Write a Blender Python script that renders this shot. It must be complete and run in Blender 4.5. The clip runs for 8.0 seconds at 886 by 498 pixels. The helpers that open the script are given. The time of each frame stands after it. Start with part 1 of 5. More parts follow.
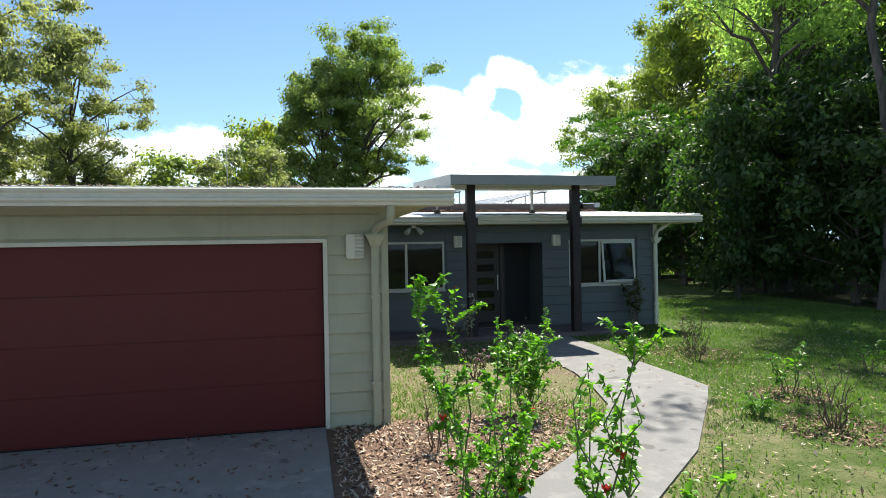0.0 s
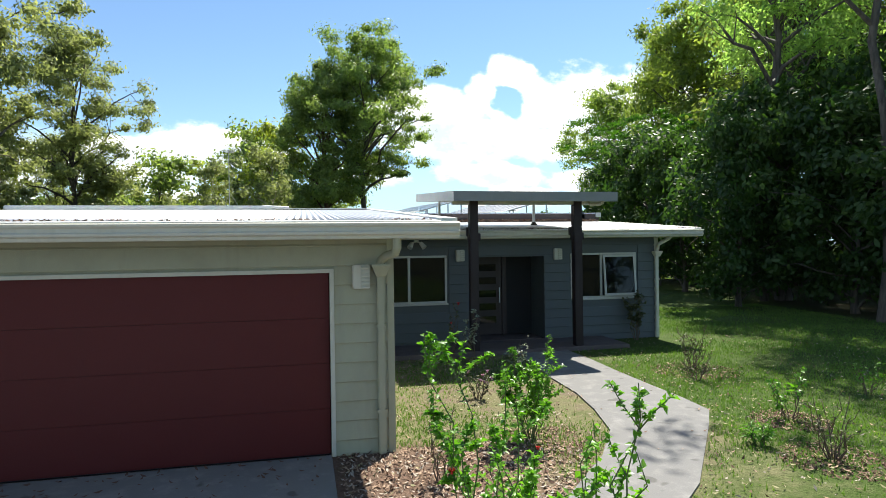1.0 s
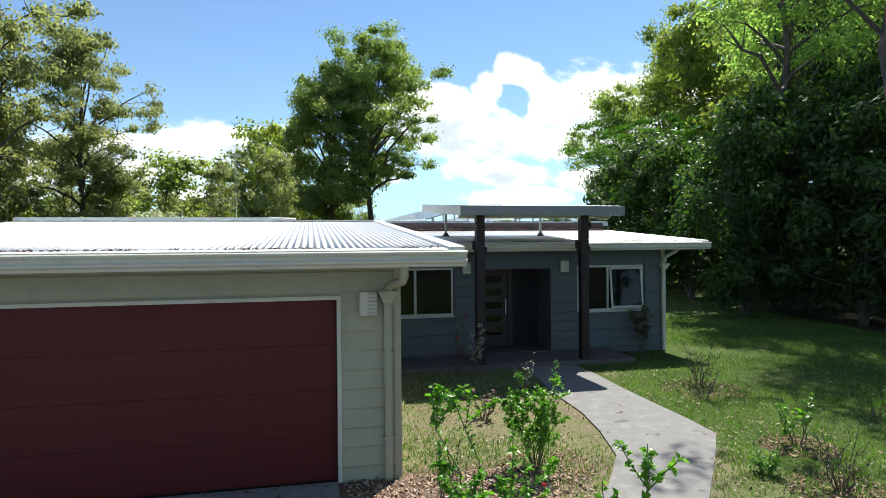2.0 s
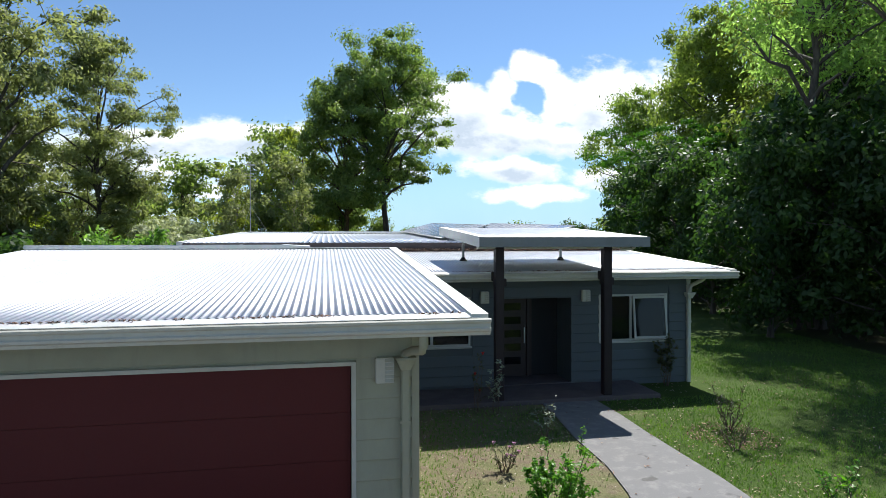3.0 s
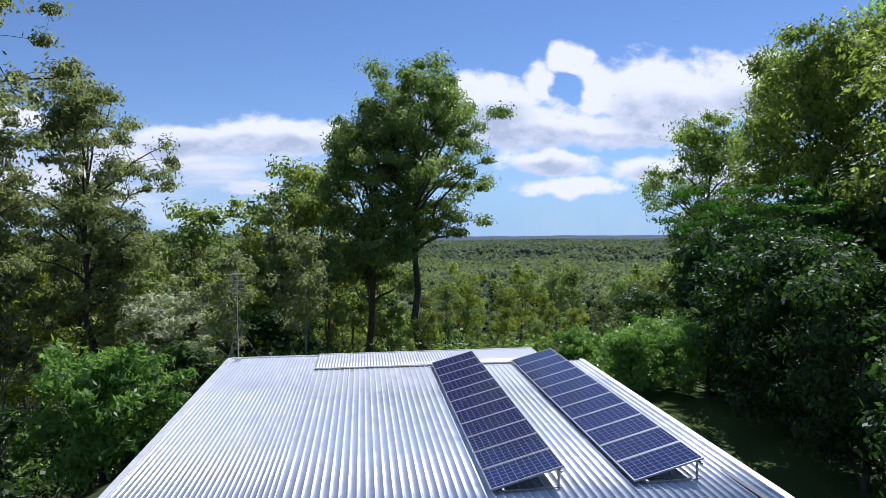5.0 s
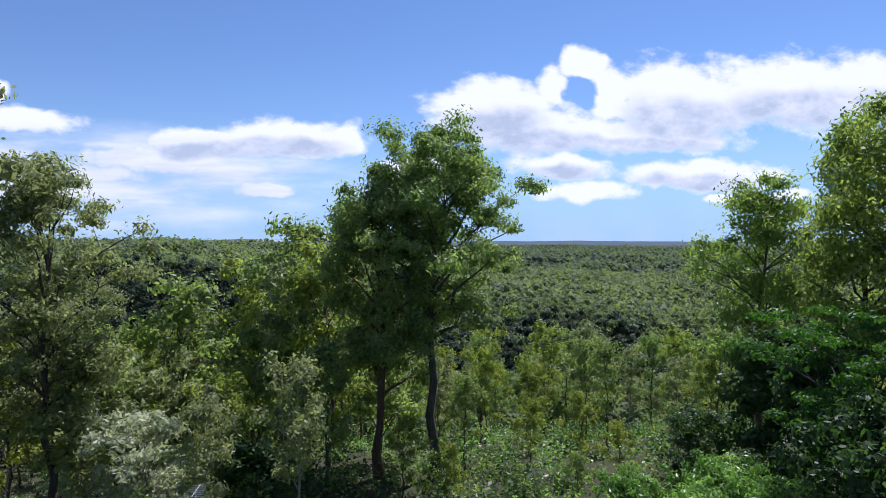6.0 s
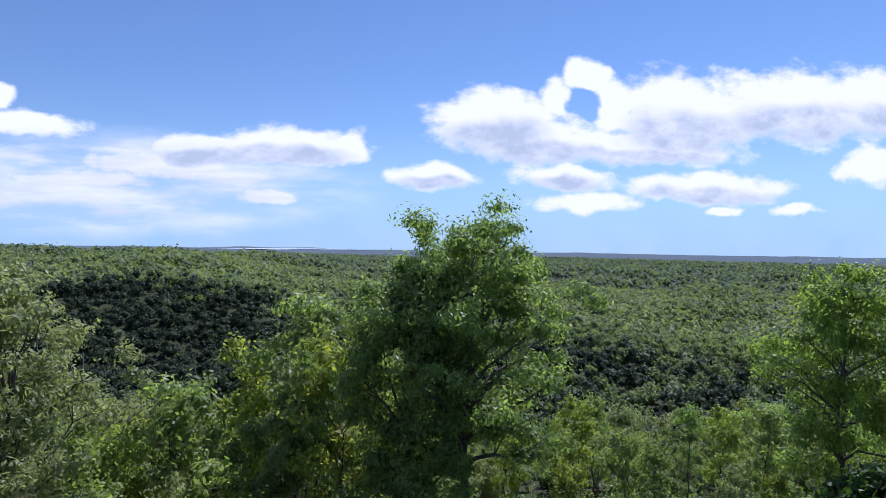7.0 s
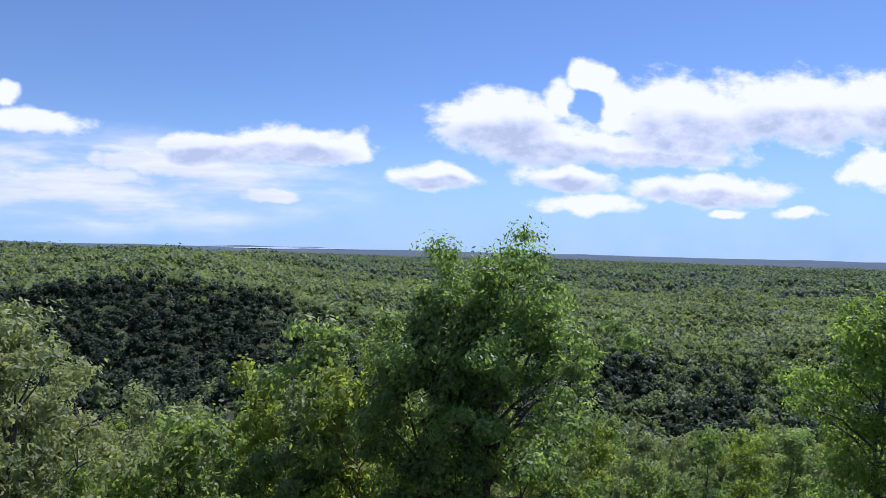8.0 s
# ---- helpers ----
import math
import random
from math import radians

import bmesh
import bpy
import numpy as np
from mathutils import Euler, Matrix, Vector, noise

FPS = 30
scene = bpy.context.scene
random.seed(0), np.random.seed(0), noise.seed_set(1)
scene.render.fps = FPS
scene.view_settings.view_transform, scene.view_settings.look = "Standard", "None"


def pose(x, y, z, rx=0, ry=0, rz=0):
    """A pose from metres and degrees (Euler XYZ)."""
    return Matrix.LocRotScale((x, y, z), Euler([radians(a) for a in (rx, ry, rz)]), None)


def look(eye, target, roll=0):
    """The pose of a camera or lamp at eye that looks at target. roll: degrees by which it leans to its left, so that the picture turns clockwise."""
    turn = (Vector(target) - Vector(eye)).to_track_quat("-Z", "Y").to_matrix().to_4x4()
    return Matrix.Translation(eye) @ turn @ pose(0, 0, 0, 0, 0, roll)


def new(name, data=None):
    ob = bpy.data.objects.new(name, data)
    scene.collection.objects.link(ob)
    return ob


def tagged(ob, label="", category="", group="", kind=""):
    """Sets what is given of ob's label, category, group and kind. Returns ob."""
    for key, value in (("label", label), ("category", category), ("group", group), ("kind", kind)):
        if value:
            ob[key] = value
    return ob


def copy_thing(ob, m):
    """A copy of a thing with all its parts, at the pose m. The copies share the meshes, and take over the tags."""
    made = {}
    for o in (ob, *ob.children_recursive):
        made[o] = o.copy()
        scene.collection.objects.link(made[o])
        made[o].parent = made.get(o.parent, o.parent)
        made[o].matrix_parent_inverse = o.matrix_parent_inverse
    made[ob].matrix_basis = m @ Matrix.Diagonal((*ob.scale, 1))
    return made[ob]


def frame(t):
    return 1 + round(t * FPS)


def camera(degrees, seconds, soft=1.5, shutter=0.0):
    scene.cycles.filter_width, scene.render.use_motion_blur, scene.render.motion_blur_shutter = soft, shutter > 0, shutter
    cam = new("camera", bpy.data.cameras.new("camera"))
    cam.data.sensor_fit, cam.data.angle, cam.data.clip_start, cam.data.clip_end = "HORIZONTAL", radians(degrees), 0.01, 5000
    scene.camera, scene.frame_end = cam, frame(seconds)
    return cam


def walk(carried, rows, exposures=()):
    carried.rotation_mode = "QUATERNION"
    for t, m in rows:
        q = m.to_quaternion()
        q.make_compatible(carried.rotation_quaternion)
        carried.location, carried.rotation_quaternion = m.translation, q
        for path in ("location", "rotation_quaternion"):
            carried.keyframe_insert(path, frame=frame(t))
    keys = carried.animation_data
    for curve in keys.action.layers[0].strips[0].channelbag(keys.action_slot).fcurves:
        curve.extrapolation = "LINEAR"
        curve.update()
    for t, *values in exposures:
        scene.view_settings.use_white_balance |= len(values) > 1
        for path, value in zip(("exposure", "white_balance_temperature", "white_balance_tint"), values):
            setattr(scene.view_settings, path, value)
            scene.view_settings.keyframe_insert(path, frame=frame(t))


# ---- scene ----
cam = camera(71.7, 8.0, soft=0.85)

PATH = [
    (0, (-0.927, -7.232, 2.064), (-0.486, -5.281, 2.061), -1.0),
    (0.5, (-0.968, -7.272, 2.25), (-0.525, -5.322, 2.244), -0.9),
    (1, (-1.0, -7.302, 2.443), (-0.559, -5.351, 2.434), -0.8),
    (1.5, (-1.015, -7.31, 2.611), (-0.579, -5.358, 2.599), -0.7),
    (3, (-1.004, -6.839, 3.512), (-0.625, -4.876, 3.489), -0.1),
    (3.5, (-0.833, -5.691, 4.269), (-0.484, -3.722, 4.24), -0.2),
    (4, (-0.448, -3.666, 5.389), (-0.135, -1.691, 5.357), -0.5),
    (4.2, (-0.343, -2.849, 5.916), (-0.037, -0.873, 5.889), -0.4),
    (5.3, (0.526, 2.674, 10.607), (0.769, 4.658, 10.559), -0.4),
    (5.5, (0.672, 4.162, 11.853), (0.907, 6.147, 11.805), -0.3),
    (6, (0.467, 7.49, 14.925), (0.691, 9.478, 14.893), 0.1),
    (6.5, (-0.272, 10.465, 18.236), (-0.051, 12.453, 18.207), 0.5),
    (7, (-1.088, 14.096, 21.055), (-0.87, 16.085, 21.053), 0.9),
    (7.5, (-1.826, 15.398, 22.35), (-1.608, 17.386, 22.35), 1.3),
    (8, (-2.215, 16.093, 22.806), (-2.004, 18.082, 22.805), 1.4),
]
EXPOSURES = [(0.0, 1.16, 6700, 6), (1.5, 1.0, 6600, 6), (3.0, 0.65, 6150, 9), (3.5, 0.42, 5850, 12), (4.2, 0.08, 5550, 16), (5.3, 0.22, 5600, 20), (6.5, 0.3, 5520, 22), (8.0, 0.27, 5480, 23)]
walk(cam, [(t, look(eye, target, roll)) for t, eye, target, roll in PATH], EXPOSURES)

# ---- world, sun ----
SUN_WAY = Vector((0.42, 0.56, 1.0)).normalized()
SUN_EL, SUN_AZ = math.asin(SUN_WAY.z), math.atan2(SUN_WAY.x, SUN_WAY.y)
SKY_STRENGTH, CLOUD_STRENGTH = 0.086, 0.82

# cloud banks: bearing and height as tangents from due north, half width, half height
CLOUDS = [
    (0.35, 0.293, 0.045, 0.028), (0.404, 0.246, 0.06, 0.046), (0.53, 0.238, 0.155, 0.075), (0.732, 0.257, 0.161, 0.069),
    (0.866, 0.268, 0.132, 0.065), (0.196, 0.213, 0.12, 0.058), (0.269, 0.178, 0.142, 0.042), (0.436, 0.179, 0.204, 0.033),
    (0.091, 0.116, 0.082, 0.025), (0.314, 0.119, 0.09, 0.026), (0.359, 0.078, 0.131, 0.023),
    (0.569, 0.113, 0.167, 0.027), (0.726, 0.079, 0.062, 0.016), (0.601, 0.078, 0.047, 0.012), (0.879, 0.159, 0.071, 0.038),
    (-0.137, 0.159, 0.124, 0.038), (-0.225, 0.148, 0.09, 0.03), (-0.05, 0.158, 0.04, 0.03), (-0.293, 0.152, 0.082, 0.028), (-0.33, 0.125, 0.13, 0.022), (-0.45, 0.10, 0.16, 0.02), (-0.519, 0.18, 0.075, 0.022), (-0.573, 0.22, 0.024, 0.02),
    (0.297, 0.258, 0.034, 0.042), (-0.175, 0.079, 0.072, 0.015),
]


class Tree:
    """A small wrapper for node trees: n(type, inputs..., settings) returns the node."""

    def __init__(self, tree):
        self.t = tree
        tree.nodes.clear()

    def n(self, kind, ins=None, operation="", use_clamp=False, interpolation_type="", data_type="", blend_type=""):
        node = self.t.nodes.new(kind)
        if operation:
            node.operation = operation
        if use_clamp:
            node.use_clamp = True
        if interpolation_type:
            node.interpolation_type = interpolation_type
        if data_type:
            node.data_type = data_type
        if blend_type:
            node.blend_type = blend_type
        for k, v in (ins or {}).items():
            self.put(node, k, v)
        return node

    def put(self, node, k, v):
        sock = node.inputs[k]
        if isinstance(v, bpy.types.Node):
            v = v.outputs[0]
        if isinstance(v, bpy.types.NodeSocket):
            self.t.links.new(v, sock)
        else:
            sock.default_value = v

    def math(self, op, a, b=0.0, c=0.0, clamp=False):
        return self.n("ShaderNodeMath", {0: a, 1: b, 2: c}, operation=op, use_clamp=clamp)

    def vec(self, op, a, b=(0, 0, 0)):
        return self.n("ShaderNodeVectorMath", {0: a, 1: b}, operation=op)

    def remap(self, v, a, b, c=0.0, d=1.0, kind="LINEAR"):
        return self.n("ShaderNodeMapRange", {0: v, 1: a, 2: b, 3: c, 4: d}, interpolation_type=kind)

    def mix(self, f, a, b, blend="MIX"):
        node = self.n("ShaderNodeMix", data_type="RGBA", blend_type=blend)
        for i, v in ((0, f), (6, a), (7, b)):
            self.put(node, i, (*v, 1) if isinstance(v, tuple) and len(v) == 3 else v)
        return node.outputs[2]

    def noise(self, vec, scale, detail=4.0, rough=0.55):
        ins = {"Scale": scale, "Detail": detail, "Roughness": rough}
        if vec is not None:
            ins["Vector"] = vec
        return self.n("ShaderNodeTexNoise", ins).outputs[0]


def build_world():
    world = bpy.data.worlds.new("sky")
    scene.world = world
    world.use_nodes = True
    w = Tree(world.node_tree)
    sky = w.n("ShaderNodeTexSky")
    sky.sky_type, sky.sun_disc, sky.sun_elevation, sky.sun_rotation = "NISHITA", False, SUN_EL, SUN_AZ
    sky.air_density, sky.dust_density, sky.ozone_density = 1.0, 0.0, 5.0
    way = w.n("ShaderNodeTexCoord").outputs["Generated"]
    sep = w.n("ShaderNodeSeparateXYZ", {0: way})
    ahead = w.math("MAXIMUM", sep.outputs[1], 0.02)
    flat = w.n("ShaderNodeCombineXYZ", {0: w.math("DIVIDE", sep.outputs[0], ahead), 1: w.math("DIVIDE", sep.outputs[2], ahead)})
    wob = w.n("ShaderNodeTexNoise", {"Vector": flat, "Scale": 11.0, "Detail": 3.0}).outputs[1]
    wob = w.vec("MULTIPLY", w.vec("SUBTRACT", wob, (0.5, 0.5, 0.5)), (0.075, 0.045, 0.0))
    p = w.vec("ADD", flat, wob)
    field, low = None, None
    for u, v, ru, rv in CLOUDS:
        d = w.n("ShaderNodeVectorMath", {0: w.vec("MULTIPLY", w.vec("SUBTRACT", p, (u, v, 0)), (0.82 / ru, 0.82 / rv, 0))}, operation="LENGTH").outputs["Value"]
        one = w.math("SUBTRACT", 1.0 if v > 0.1 else 0.82, d)
        field = one if field is None else w.math("SMOOTH_MAX", field, one, 0.12)
    hole = w.n("ShaderNodeVectorMath", {0: w.vec("MULTIPLY", w.vec("SUBTRACT", p, (0.34, 0.248, 0)), (30, 32, 0))}, operation="LENGTH").outputs["Value"]
    field = w.math("SUBTRACT", field, w.math("SUBTRACT", 1.0, hole, clamp=True))
    fine = w.noise(w.vec("MULTIPLY", flat, (1.0, 1.6, 1.0)), 15.0, 8.0, 0.62)
    soft = w.noise(flat, 7.0, 4.0)
    body = w.math("ADD", field, w.math("MULTIPLY", w.math("SUBTRACT", fine, 0.5), 1.15))
    mask = w.remap(body, 0.08, 0.46, 0.0, 1.0, "SMOOTHSTEP")
    # streaks low in the north-west
    streak = w.noise(w.vec("MULTIPLY", flat, (3.4, 15.0, 1.0)), 1.5, 5.0, 0.55)
    lowd = w.n("ShaderNodeVectorMath", {0: w.vec("MULTIPLY", w.vec("SUBTRACT", p, (-0.42, 0.095, 0)), (2.3, 11.5, 0))}, operation="LENGTH").outputs["Value"]
    wisp = w.math("MULTIPLY", w.remap(streak, 0.38, 0.62, 0.12, 0.95, "SMOOTHSTEP"), w.remap(lowd, 1.1, 0.45, 0.0, 1.0, "SMOOTHSTEP"))
    mask = w.math("MAXIMUM", mask, wisp)
    # loose cloud in the rest of the sky
    rest = w.noise(w.vec("MULTIPLY", way, (1, 1, 2.2)), 2.3, 6.0, 0.6)
    rest = w.remap(rest, 0.56, 0.7)
    up = w.math("MAXIMUM", w.remap(sep.outputs[2], 0.45, 0.6), w.remap(sep.outputs[1], 0.35, 0.1))
    rest = w.math("MULTIPLY", w.math("MULTIPLY", rest, up), w.remap(sep.outputs[2], 0.02, 0.1))
    # thin veil towards the horizon
    veil = w.math("MULTIPLY", w.remap(sep.outputs[2], 0.20, 0.0, 0.0, 1.0, "SMOOTHSTEP"), w.remap(soft, 0.3, 0.75, 0.75, 0.95))
    mask = w.math("MAXIMUM", mask, rest)
    mask = w.math("MULTIPLY", mask, w.remap(sep.outputs[2], -0.01, 0.0))
    # grey undersides: where the cloud is thick overhead
    over = None
    for u, v, ru, rv in [c for c in CLOUDS if c[2] > 0.08 and c[3] > 0.024]:
        d = w.n("ShaderNodeVectorMath", {0: w.vec("MULTIPLY", w.vec("SUBTRACT", p, (u, v - rv * 0.42, 0)), (1.0 / ru, 1.5 / rv, 0))}, operation="LENGTH").outputs["Value"]
        one = w.math("SUBTRACT", 1.0, d)
        over = one if over is None else w.math("MAXIMUM", over, one)
    belly = w.math("MULTIPLY", w.remap(over, 0.0, 0.6, 0.0, 1.0, "SMOOTHSTEP"), w.remap(fine, 0.35, 0.6, 0.35, 1.0))
    layer = w.math("MULTIPLY", w.remap(lowd, 1.0, 0.5, 0.0, 1.0, "SMOOTHSTEP"), w.remap(w.noise(w.vec("MULTIPLY", flat, (3.0, 22.0, 1.0)), 1.7, 4.0), 0.4, 0.6, 0.35, 1.0))
    tone = w.mix(w.math("MAXIMUM", belly, w.math("MULTIPLY", layer, 0.55)), (1.0, 1.0, 1.0), (0.53, 0.60, 0.68))
    a = w.n("ShaderNodeBackground", {"Color": sky, "Strength": SKY_STRENGTH})
    b = w.n("ShaderNodeBackground", {"Color": tone, "Strength": CLOUD_STRENGTH})
    c = w.n("ShaderNodeBackground", {"Color": (0.46, 0.75, 1.0, 1), "Strength": 0.66})
    a = w.n("ShaderNodeMixShader", {0: veil, 1: a, 2: c})
    w.n("ShaderNodeOutputWorld", {0: w.n("ShaderNodeMixShader", {0: mask, 1: a, 2: b})})


build_world()
sun_data = bpy.data.lights.new("sun", "SUN")
sun_data.energy, sun_data.angle, sun_data.color = 5.0, radians(0.53), (1.0, 0.95, 0.87)
sun = new("sun", sun_data)
sun.matrix_world = look(SUN_WAY * 60, (0, 0, 0))


# ---- materials ----
def material(name):
    m = bpy.data.materials.new(name)
    m.use_nodes = True
    return m, Tree(m.node_tree)


def surface(t, color, rough=0.6, metal=0.0, bump=None, depth=0.01, spec=0.5, coat=0.0):
    b = t.n("ShaderNodeBsdfPrincipled", {"Base Color": (*color, 1) if isinstance(color, tuple) and len(color) == 3 else color,
                                        "Roughness": rough, "Metallic": metal, "Specular IOR Level": spec, "Coat Weight": coat})
    if bump is not None:
        t.put(b, "Normal", t.n("ShaderNodeBump", {"Height": bump, "Distance": depth, "Strength": 0.8}).outputs[0])
    t.n("ShaderNodeOutputMaterial", {0: b})


def place(t):
    return t.n("ShaderNodeNewGeometry").outputs["Position"]


def paint(name, color, rough=0.5, dirt=0.2, scale=2.0, grime=(0.12, 0.11, 0.09)):
    """Weathered paint: fine grain, blotches and streaks."""
    m, t = material(name)
    p = place(t)
    blot = t.remap(t.noise(p, scale, 6.0, 0.65), 0.45, 0.8, 0.0, dirt)
    streak = t.remap(t.noise(t.vec("MULTIPLY", p, (9, 9, 0.7)), 1.0, 4.0), 0.5, 0.85, 0.0, dirt)
    rnd = t.n("ShaderNodeObjectInfo").outputs["Random"]
    col = t.mix(t.math("MAXIMUM", blot, streak), color, grime)
    col = t.mix(t.remap(rnd, 0, 1, 0.0, 0.10), col, (0.9, 0.9, 0.88), "MULTIPLY")
    grain = t.noise(p, 90.0, 3.0)
    surface(t, col, t.remap(blot, 0, 0.3, rough, min(1, rough + 0.25)), bump=grain, depth=0.002, spec=0.3)
    return m


def metal_sheet(name, color, rough, dirt=0.3, metal=0.85):
    m, t = material(name)
    p = place(t)
    spang = t.n("ShaderNodeTexVoronoi", {"Vector": p, "Scale": 14.0}).outputs["Color"]
    blot = t.remap(t.noise(p, 0.7, 6.0, 0.65), 0.42, 0.75, 0.0, dirt)
    run = t.remap(t.noise(t.vec("MULTIPLY", p, (7, 0.35, 1)), 1.0, 5.0), 0.48, 0.8, 0.0, dirt)
    col = t.mix(0.05, color, spang)
    col = t.mix(t.math("MAXIMUM", blot, run), col, (0.3, 0.28, 0.26))
    surface(t, col, t.remap(t.noise(p, 3.0, 4.0), 0.3, 0.7, rough - 0.06, rough + 0.1), metal=metal, bump=t.noise(p, 5.0, 2.0), depth=0.004)
    return m


def leaf_material(name, dark, light, through_light, rough=0.5, glow=0.4):
    """Leaves: light passes through; each leaf and each tree has its own tint."""
    m, t = material(name)
    geo = t.n("ShaderNodeNewGeometry")
    rnd = t.n("ShaderNodeObjectInfo").outputs["Random"]
    patch = t.noise(geo.outputs["Position"], 0.45, 3.0)
    f = t.math("ADD", t.math("MULTIPLY", geo.outputs["Random Per Island"], 0.5), t.remap(patch, 0.35, 0.65, -0.1, 0.6), clamp=True)
    col = t.mix(f, dark, light)
    col = t.mix(t.remap(rnd, 0, 1, 0.0, 0.5), col, t.mix(rnd, (1.14, 1.05, 0.75), (0.82, 1.0, 0.85)), "MULTIPLY")
    b = t.n("ShaderNodeBsdfPrincipled", {"Base Color": col, "Roughness": rough, "Specular IOR Level": 0.35})
    tr = t.n("ShaderNodeBsdfTranslucent", {"Color": t.mix(1.0, col, through_light, "MULTIPLY")})
    t.n("ShaderNodeOutputMaterial", {0: t.n("ShaderNodeMixShader", {0: glow, 1: b, 2: tr})})
    return m


def bark_material(name, a, b):
    m, t = material(name)
    p = place(t)
    f = t.remap(t.noise(t.vec("MULTIPLY", p, (5, 5, 0.8)), 1.6, 6.0, 0.65), 0.35, 0.7)
    h = t.noise(t.vec("MULTIPLY", p, (14, 14, 2)), 1.0, 5.0)
    surface(t, t.mix(f, a, b), 0.85, bump=h, depth=0.04)
    return m


def concrete(name, color, stain=0.5):
    m, t = material(name)
    p = place(t)
    big = t.remap(t.noise(p, 0.6, 6.0, 0.65), 0.4, 0.75, 0.0, stain)
    mid = t.remap(t.noise(p, 4.0, 5.0, 0.7), 0.5, 0.8, 0.0, 0.35)
    col = t.mix(big, color, (0.16, 0.15, 0.14))
    col = t.mix(mid, col, (0.42, 0.40, 0.37))
    spots = t.remap(t.noise(p, 2.3, 2.0), 0.66, 0.7, 0.0, 0.6)
    col = t.mix(spots, col, (0.05, 0.045, 0.04))
    surface(t, col, 0.85, bump=t.noise(p, 60.0, 4.0), depth=0.004)
    return m


def plain(name, color, rough=0.5, metal=0.0, spec=0.5):
    m, t = material(name)
    p = place(t)
    col = t.mix(t.remap(t.noise(p, 6.0, 5.0), 0.4, 0.8, 0.0, 0.3), color, tuple(c * 0.6 for c in color))
    surface(t, col, rough, metal, spec=spec)
    return m


def glass_material():
    m, t = material("glass")
    b = t.n("ShaderNodeBsdfPrincipled", {"Base Color": (0.01, 0.011, 0.012, 1), "Roughness": 0.03, "Specular IOR Level": 0.5})
    tr = t.n("ShaderNodeBsdfTransparent", {0: (0.55, 0.6, 0.58, 1)})
    t.n("ShaderNodeOutputMaterial", {0: t.n("ShaderNodeMixShader", {0: 0.45, 1: b, 2: tr})})
    return m


def ground_material():
    """Lawn by the house with dry and bare patches, leaf litter under the trees."""
    m, t = material("ground")
    p = place(t)
    sep = t.n("ShaderNodeSeparateXYZ", {0: p})
    n1, n2, n3 = t.noise(p, 0.35, 5.0, 0.6), t.noise(p, 2.2, 5.0, 0.65), t.noise(p, 26.0, 4.0, 0.7)
    lawn = t.mix(n3, (0.032, 0.062, 0.011), (0.085, 0.125, 0.028))
    dry = t.mix(n3, (0.11, 0.108, 0.05), (0.25, 0.235, 0.125))
    bare = t.mix(n3, (0.11, 0.085, 0.055), (0.25, 0.20, 0.14))
    wear = t.math("ADD", t.math("MULTIPLY", n1, 0.55), t.math("MULTIPLY", n2, 0.45))
    # drier between the garage and the path
    court = t.math("MULTIPLY", t.remap(sep.outputs[0], 5.6, 2.6), t.remap(sep.outputs[1], 8.0, 6.0))
    wear = t.math("ADD", wear, t.math("MULTIPLY", court, 0.14))
    wear = t.math("SUBTRACT", wear, t.math("MULTIPLY", t.remap(t.math("SUBTRACT", sep.outputs[0], t.math("MULTIPLY", t.math("MINIMUM", sep.outputs[1], 0.0), 0.8)), 3.9, 4.7), 0.12))
    col = t.mix(t.remap(wear, 0.46, 0.62), lawn, dry)
    col = t.mix(t.remap(wear, 0.62, 0.70), col, bare)
    # mulched bed beside the driveway
    bed = t.math("MULTIPLY", t.remap(t.math("ADD", sep.outputs[0], n2), 2.1, 1.6), t.remap(t.math("ADD", sep.outputs[1], n2), 0.9, 0.4))
    col = t.mix(bed, col, t.mix(n3, (0.09, 0.055, 0.04), (0.22, 0.15, 0.11)))
    litter = t.mix(n3, (0.03, 0.028, 0.016), (0.08, 0.07, 0.04))
    litter = t.mix(t.remap(n2, 0.45, 0.7), litter, (0.05, 0.075, 0.02))
    far = t.math("MAXIMUM", t.remap(t.math("ADD", sep.outputs[1], t.math("MULTIPLY", n2, 5.0)), 36.0, 40.0),
                 t.remap(t.math("ADD", t.math("ADD", sep.outputs[0], t.math("MULTIPLY", sep.outputs[1], -0.25)), t.math("MULTIPLY", n2, 3.0)), 14.0, 16.0))
    far = t.math("MAXIMUM", far, t.remap(t.math("ADD", sep.outputs[0], t.math("MULTIPLY", n1, 9.0)), -5.0, -7.0))
    col = t.mix(far, col, litter)
    wood = t.noise(t.vec("MULTIPLY", p, (1, 1, 0)), 0.012, 8.0, 0.7)
    plainc = t.mix(t.remap(wood, 0.35, 0.65), (0.022, 0.028, 0.012), (0.05, 0.058, 0.026))
    col = t.mix(t.remap(sep.outputs[1], 100.0, 140.0), col, plainc)
    surface(t, col, 0.95, bump=t.math("ADD", n3, t.math("MULTIPLY", n2, 1.5)), depth=0.05, spec=0.15)
    return m


